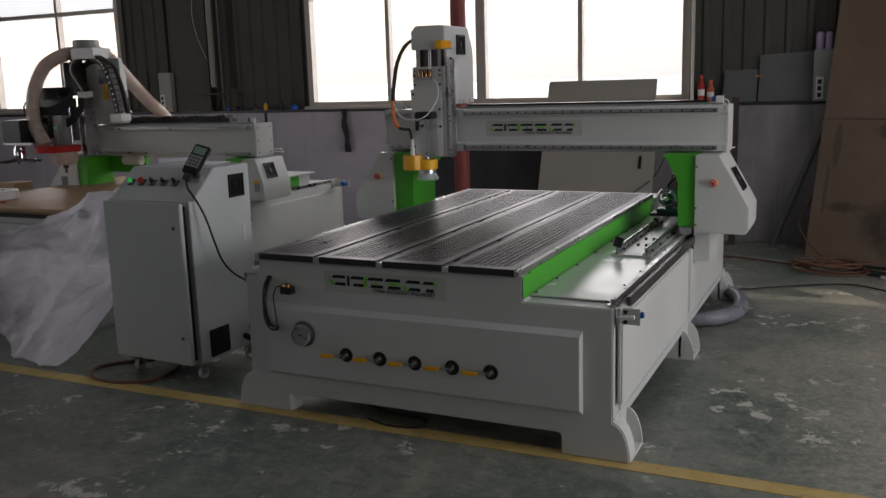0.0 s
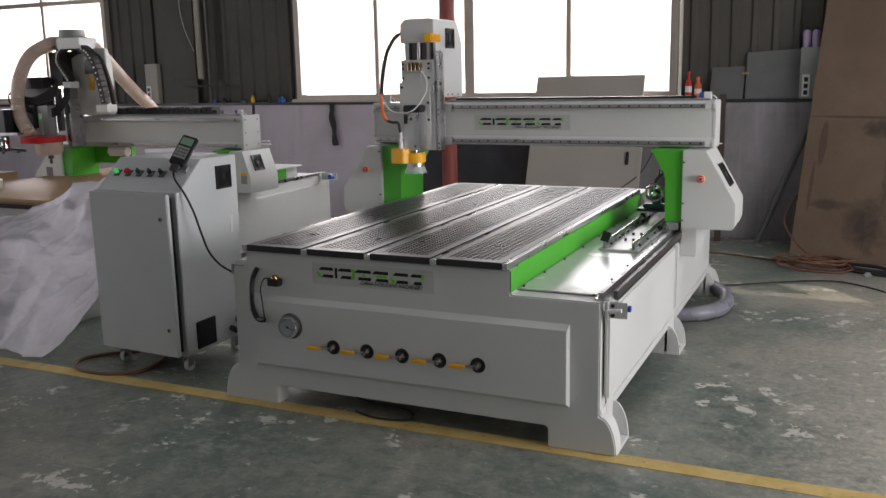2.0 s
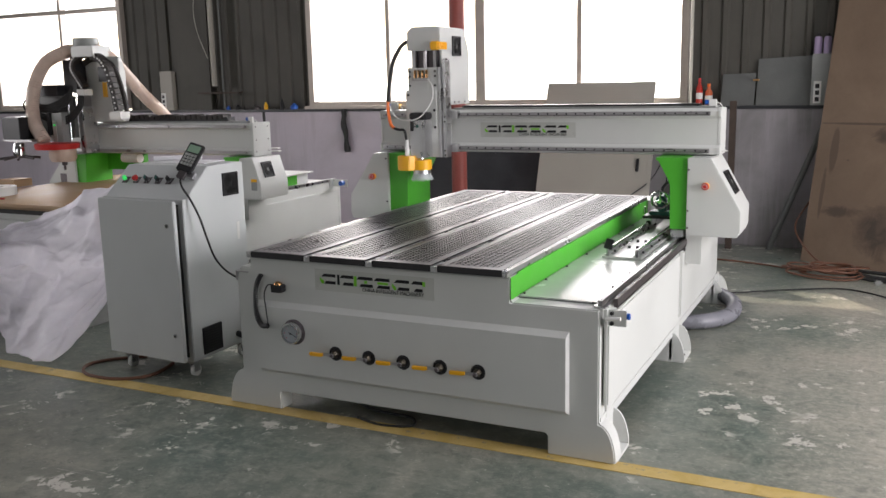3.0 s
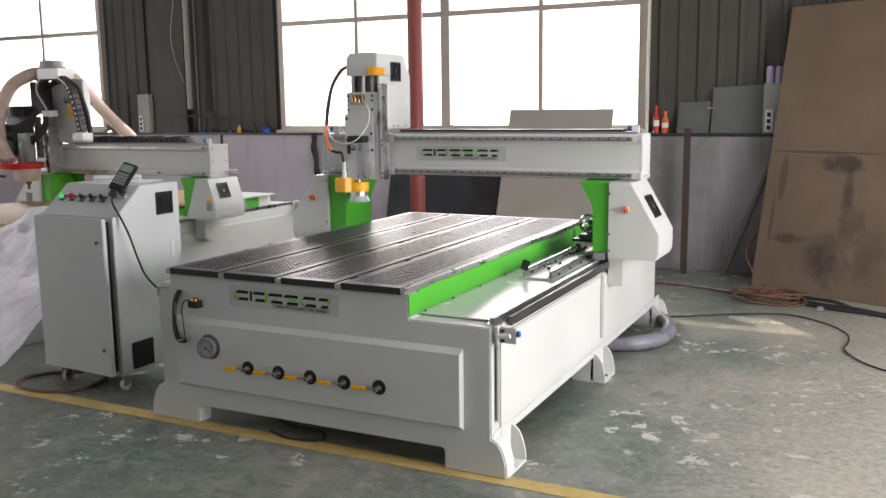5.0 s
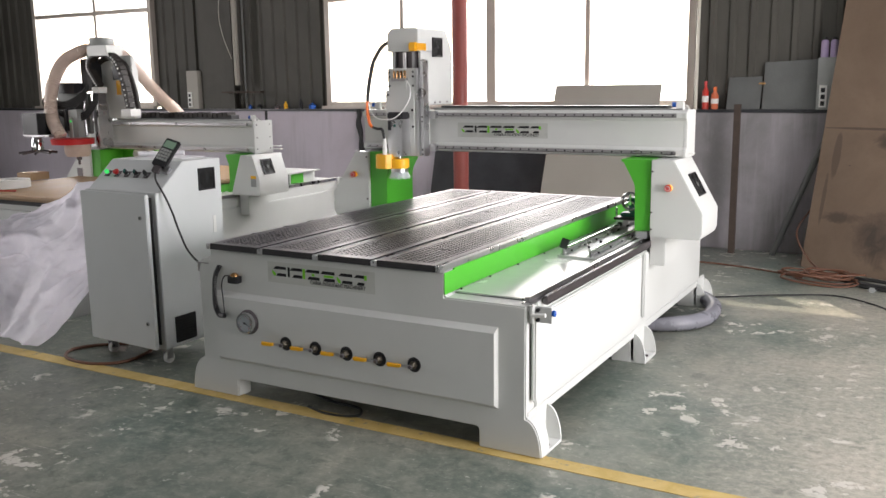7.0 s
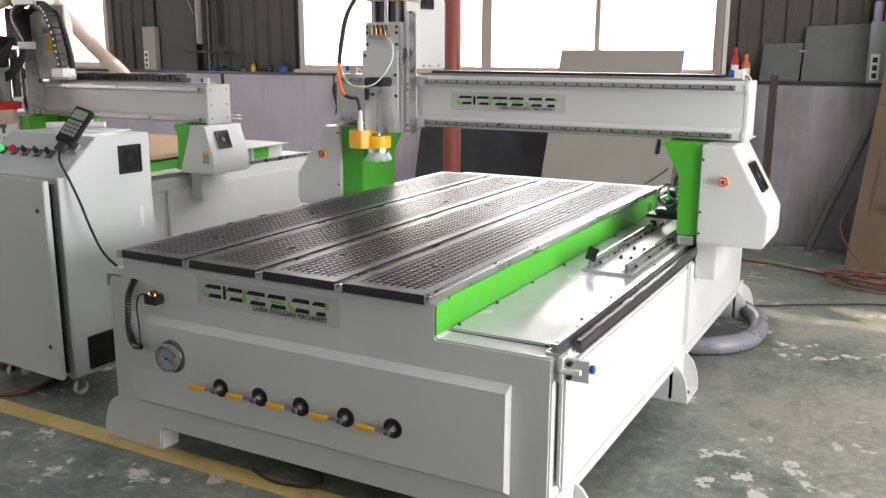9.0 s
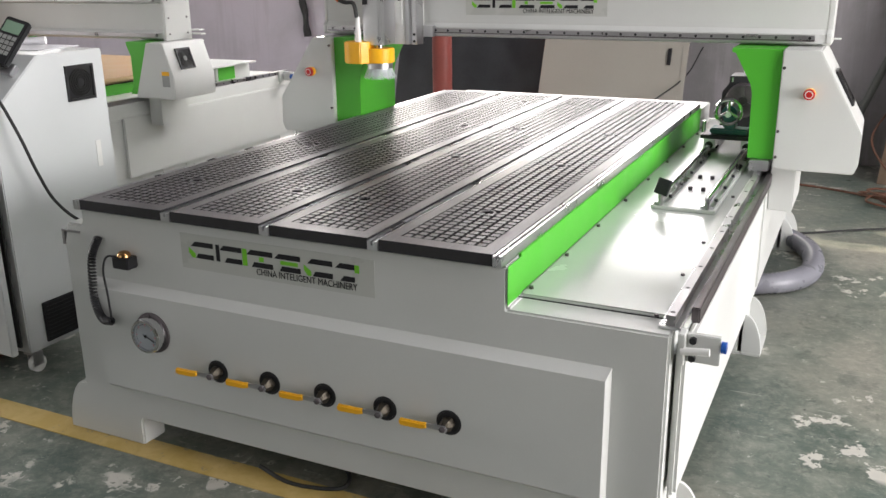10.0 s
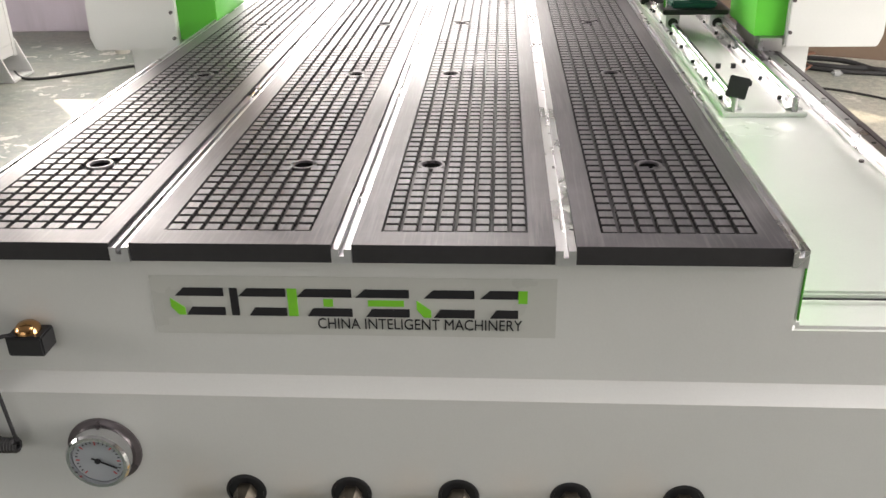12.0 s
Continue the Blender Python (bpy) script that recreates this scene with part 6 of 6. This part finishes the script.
# small clutter on the ledge, by the left of the wide window
for x, h, w, m, lab in ((-7.2, 0.05, 0.05, BLUE, "blue plastic cap on the ledge"), (-7.05, 0.06, 0.07, BLACK, "black fitting on the ledge"), (-6.75, 0.05, 0.08, DARKSTEEL, "dark metal part on the ledge"), (-6.62, 0.09, 0.05, YELLOW, "yellow bottle cap on the ledge"), (-6.38, 0.13, 0.05, BLACK, "black bottle on the ledge"), (-6.2, 0.07, 0.09, BLUE, "blue tool on the ledge"), (-4.75, 0.05, 0.06, YELLOW, "yellow tape measure on the ledge")):
    single("ledge_item", lathe([(w * 0.5, 0.0), (w * 0.52, h * 0.6), (w * 0.25, h * 0.8), (w * 0.2, h)], pose(x, 9.06, 1.3625), 12), m, (x, 9.06, 1.3625), lab, "clutter")

# ---- on the floor ----
ribbed_hose("vacuum_hose", [(-1.2, 5.75, 0.10), (-0.95, 5.82, 0.055), (-0.78, 5.90, 0.055), (-0.68, 6.05, 0.055), (-0.655, 6.25, 0.055), (-0.70, 6.5, 0.055), (-0.83, 6.68, 0.06), (-0.98, 6.7, 0.08), (-1.1, 6.6, 0.12)], 0.052, HOSEG, "grey ribbed vacuum hose looped on the floor")
single("black_cable", tube([(-1.2, 6.85, 0.008), (-0.79, 6.95, 0.008), (-0.4, 7.2, 0.008), (0.0, 7.38, 0.008), (0.3, 7.2, 0.008), (0.47, 6.92, 0.008), (0.49, 6.65, 0.008), (0.475, 6.45, 0.008), (0.61, 6.15, 0.008), (0.9, 5.9, 0.008)], 0.006, 8, 10), RUBBER, (0.0, 7.0, 0.0), "black cable snaking over the floor", "cable")
def air_hose_heap():
    T = thing("air_hose", (-0.16, 7.86, 0.0), "untidy coil of brown air hose on the floor", "hose")
    for k in range(7):
        cx, cy, rx, ry = -0.12 + random.uniform(-0.11, 0.11), 7.86 + random.uniform(-0.07, 0.07), random.uniform(0.15, 0.30), random.uniform(0.09, 0.19)
        tilt, ph = random.uniform(0.0, 0.03), random.uniform(0, 6)
        ring = [(cx + rx * random.uniform(0.9, 1.1) * math.cos(a), cy + ry * random.uniform(0.88, 1.12) * math.sin(a), 0.009 + 0.009 * k + tilt * (1 + math.sin(a + ph))) for a in (2 * math.pi * i / 9 for i in range(10))]
        part("hose_turn", tube(ring, 0.008, 7, 6), ORANGEHOSE, T, "", sharp=180)
    part("hose_tail", tube([(-0.3, 7.95, 0.009), (-0.7, 8.15, 0.009), (-1.2, 8.25, 0.009), (-1.7, 8.15, 0.009), (-2.2, 8.1, 0.009)], 0.008, 7, 6), ORANGEHOSE, T, "", sharp=180)
    part("hose_tail", tube([(-0.1, 8.0, 0.03), (-0.3, 8.3, 0.10), (-0.45, 8.6, 0.28), (-0.35, 8.75, 0.5)], 0.008, 7, 6), ORANGEHOSE, T, "", sharp=180)


air_hose_heap()
for k, pts in enumerate(([(0.0, 7.95, 0.02), (0.25, 7.80, 0.02), (0.5, 7.72, 0.02), (0.8, 7.55, 0.02), (1.3, 7.4, 0.02)], [(0.1, 8.0, 0.03), (0.35, 7.86, 0.04), (0.55, 7.66, 0.02), (0.9, 7.6, 0.02)], [(0.05, 7.85, 0.015), (0.3, 7.7, 0.015), (0.6, 7.62, 0.015), (1.0, 7.45, 0.015), (1.4, 7.45, 0.015)])):
    single("heavy_cable", tube(pts, 0.018 - 0.003 * k, 8, 6), RUBBER, (0.4, 7.75, 0.0), "thick black cable lying by the plywood sheet", "cable", "cables by the plywood", sharp=180)
single("plug", boxes((0.22, 0.28, 7.63, 7.68, 0.0, 0.035)), GALV, (0.25, 7.65, 0), "pale grey plug on the floor", "plug", bev=0.012)
single("air_hose", tube([(-3.85, 4.0, 0.01), (-4.02, 3.86, 0.01), (-4.07, 3.72, 0.01), (-3.95, 3.60, 0.01), (-3.74, 3.585, 0.01), (-3.6, 3.66, 0.01), (-3.56, 3.78, 0.01), (-3.6, 3.95, 0.01)], 0.010, 8, 8), ORANGEHOSE, (-3.8, 3.8, 0), "orange brown air hose looped under the cabinet", "hose")
single("floor_cable", tube([(-4.95, 7.95, 0.008), (-4.69, 7.64, 0.008), (-4.4, 7.75, 0.008), (-4.1, 7.95, 0.008), (-3.8, 8.0, 0.008), (-3.5, 8.1, 0.008)], 0.009, 8, 8), RUBBER, (-4.4, 7.8, 0), "black cable on the floor behind the machines", "cable")
single("brush_head", lathe([(0.05, 0.0), (0.045, 0.08), (0.02, 0.14), (0.02, 0.22)], pose(-4.35, 8.35, 0.0), 12), PALEB, (-4.35, 8.35, 0), "pale plastic fitting standing on the floor", "fitting")
single("castor_wheel", lathe([(0.085, -0.025), (0.10, -0.015), (0.10, 0.015), (0.085, 0.025), (0.05, 0.027)], pose(-3.02, 4.15, 0.10, 90, 0, 90), 28), RUBBER, (-3.02, 4.15, 0.0), "black rubber wheel standing beside the frame", "wheel")
single("cable_loop", tube([(-2.1, 3.62, 0.006), (-1.95, 3.58, 0.006), (-1.8, 3.62, 0.006), (-1.85, 3.72, 0.006), (-2.05, 3.74, 0.006), (-2.2, 3.8, 0.006)], 0.007, 8), RUBBER, (-2.0, 3.65, 0), "thin black cable under the frame", "cable")
single("wall_cord", tube([(-1.73, 8.99, 0.86), (-1.80, 8.7, 0.66), (-1.98, 8.45, 0.50), (-2.1, 8.4, 0.38)], 0.006, 6), RUBBER, (-1.98, 8.5, 0.38), "thin black cord hanging by the panel", "cord")
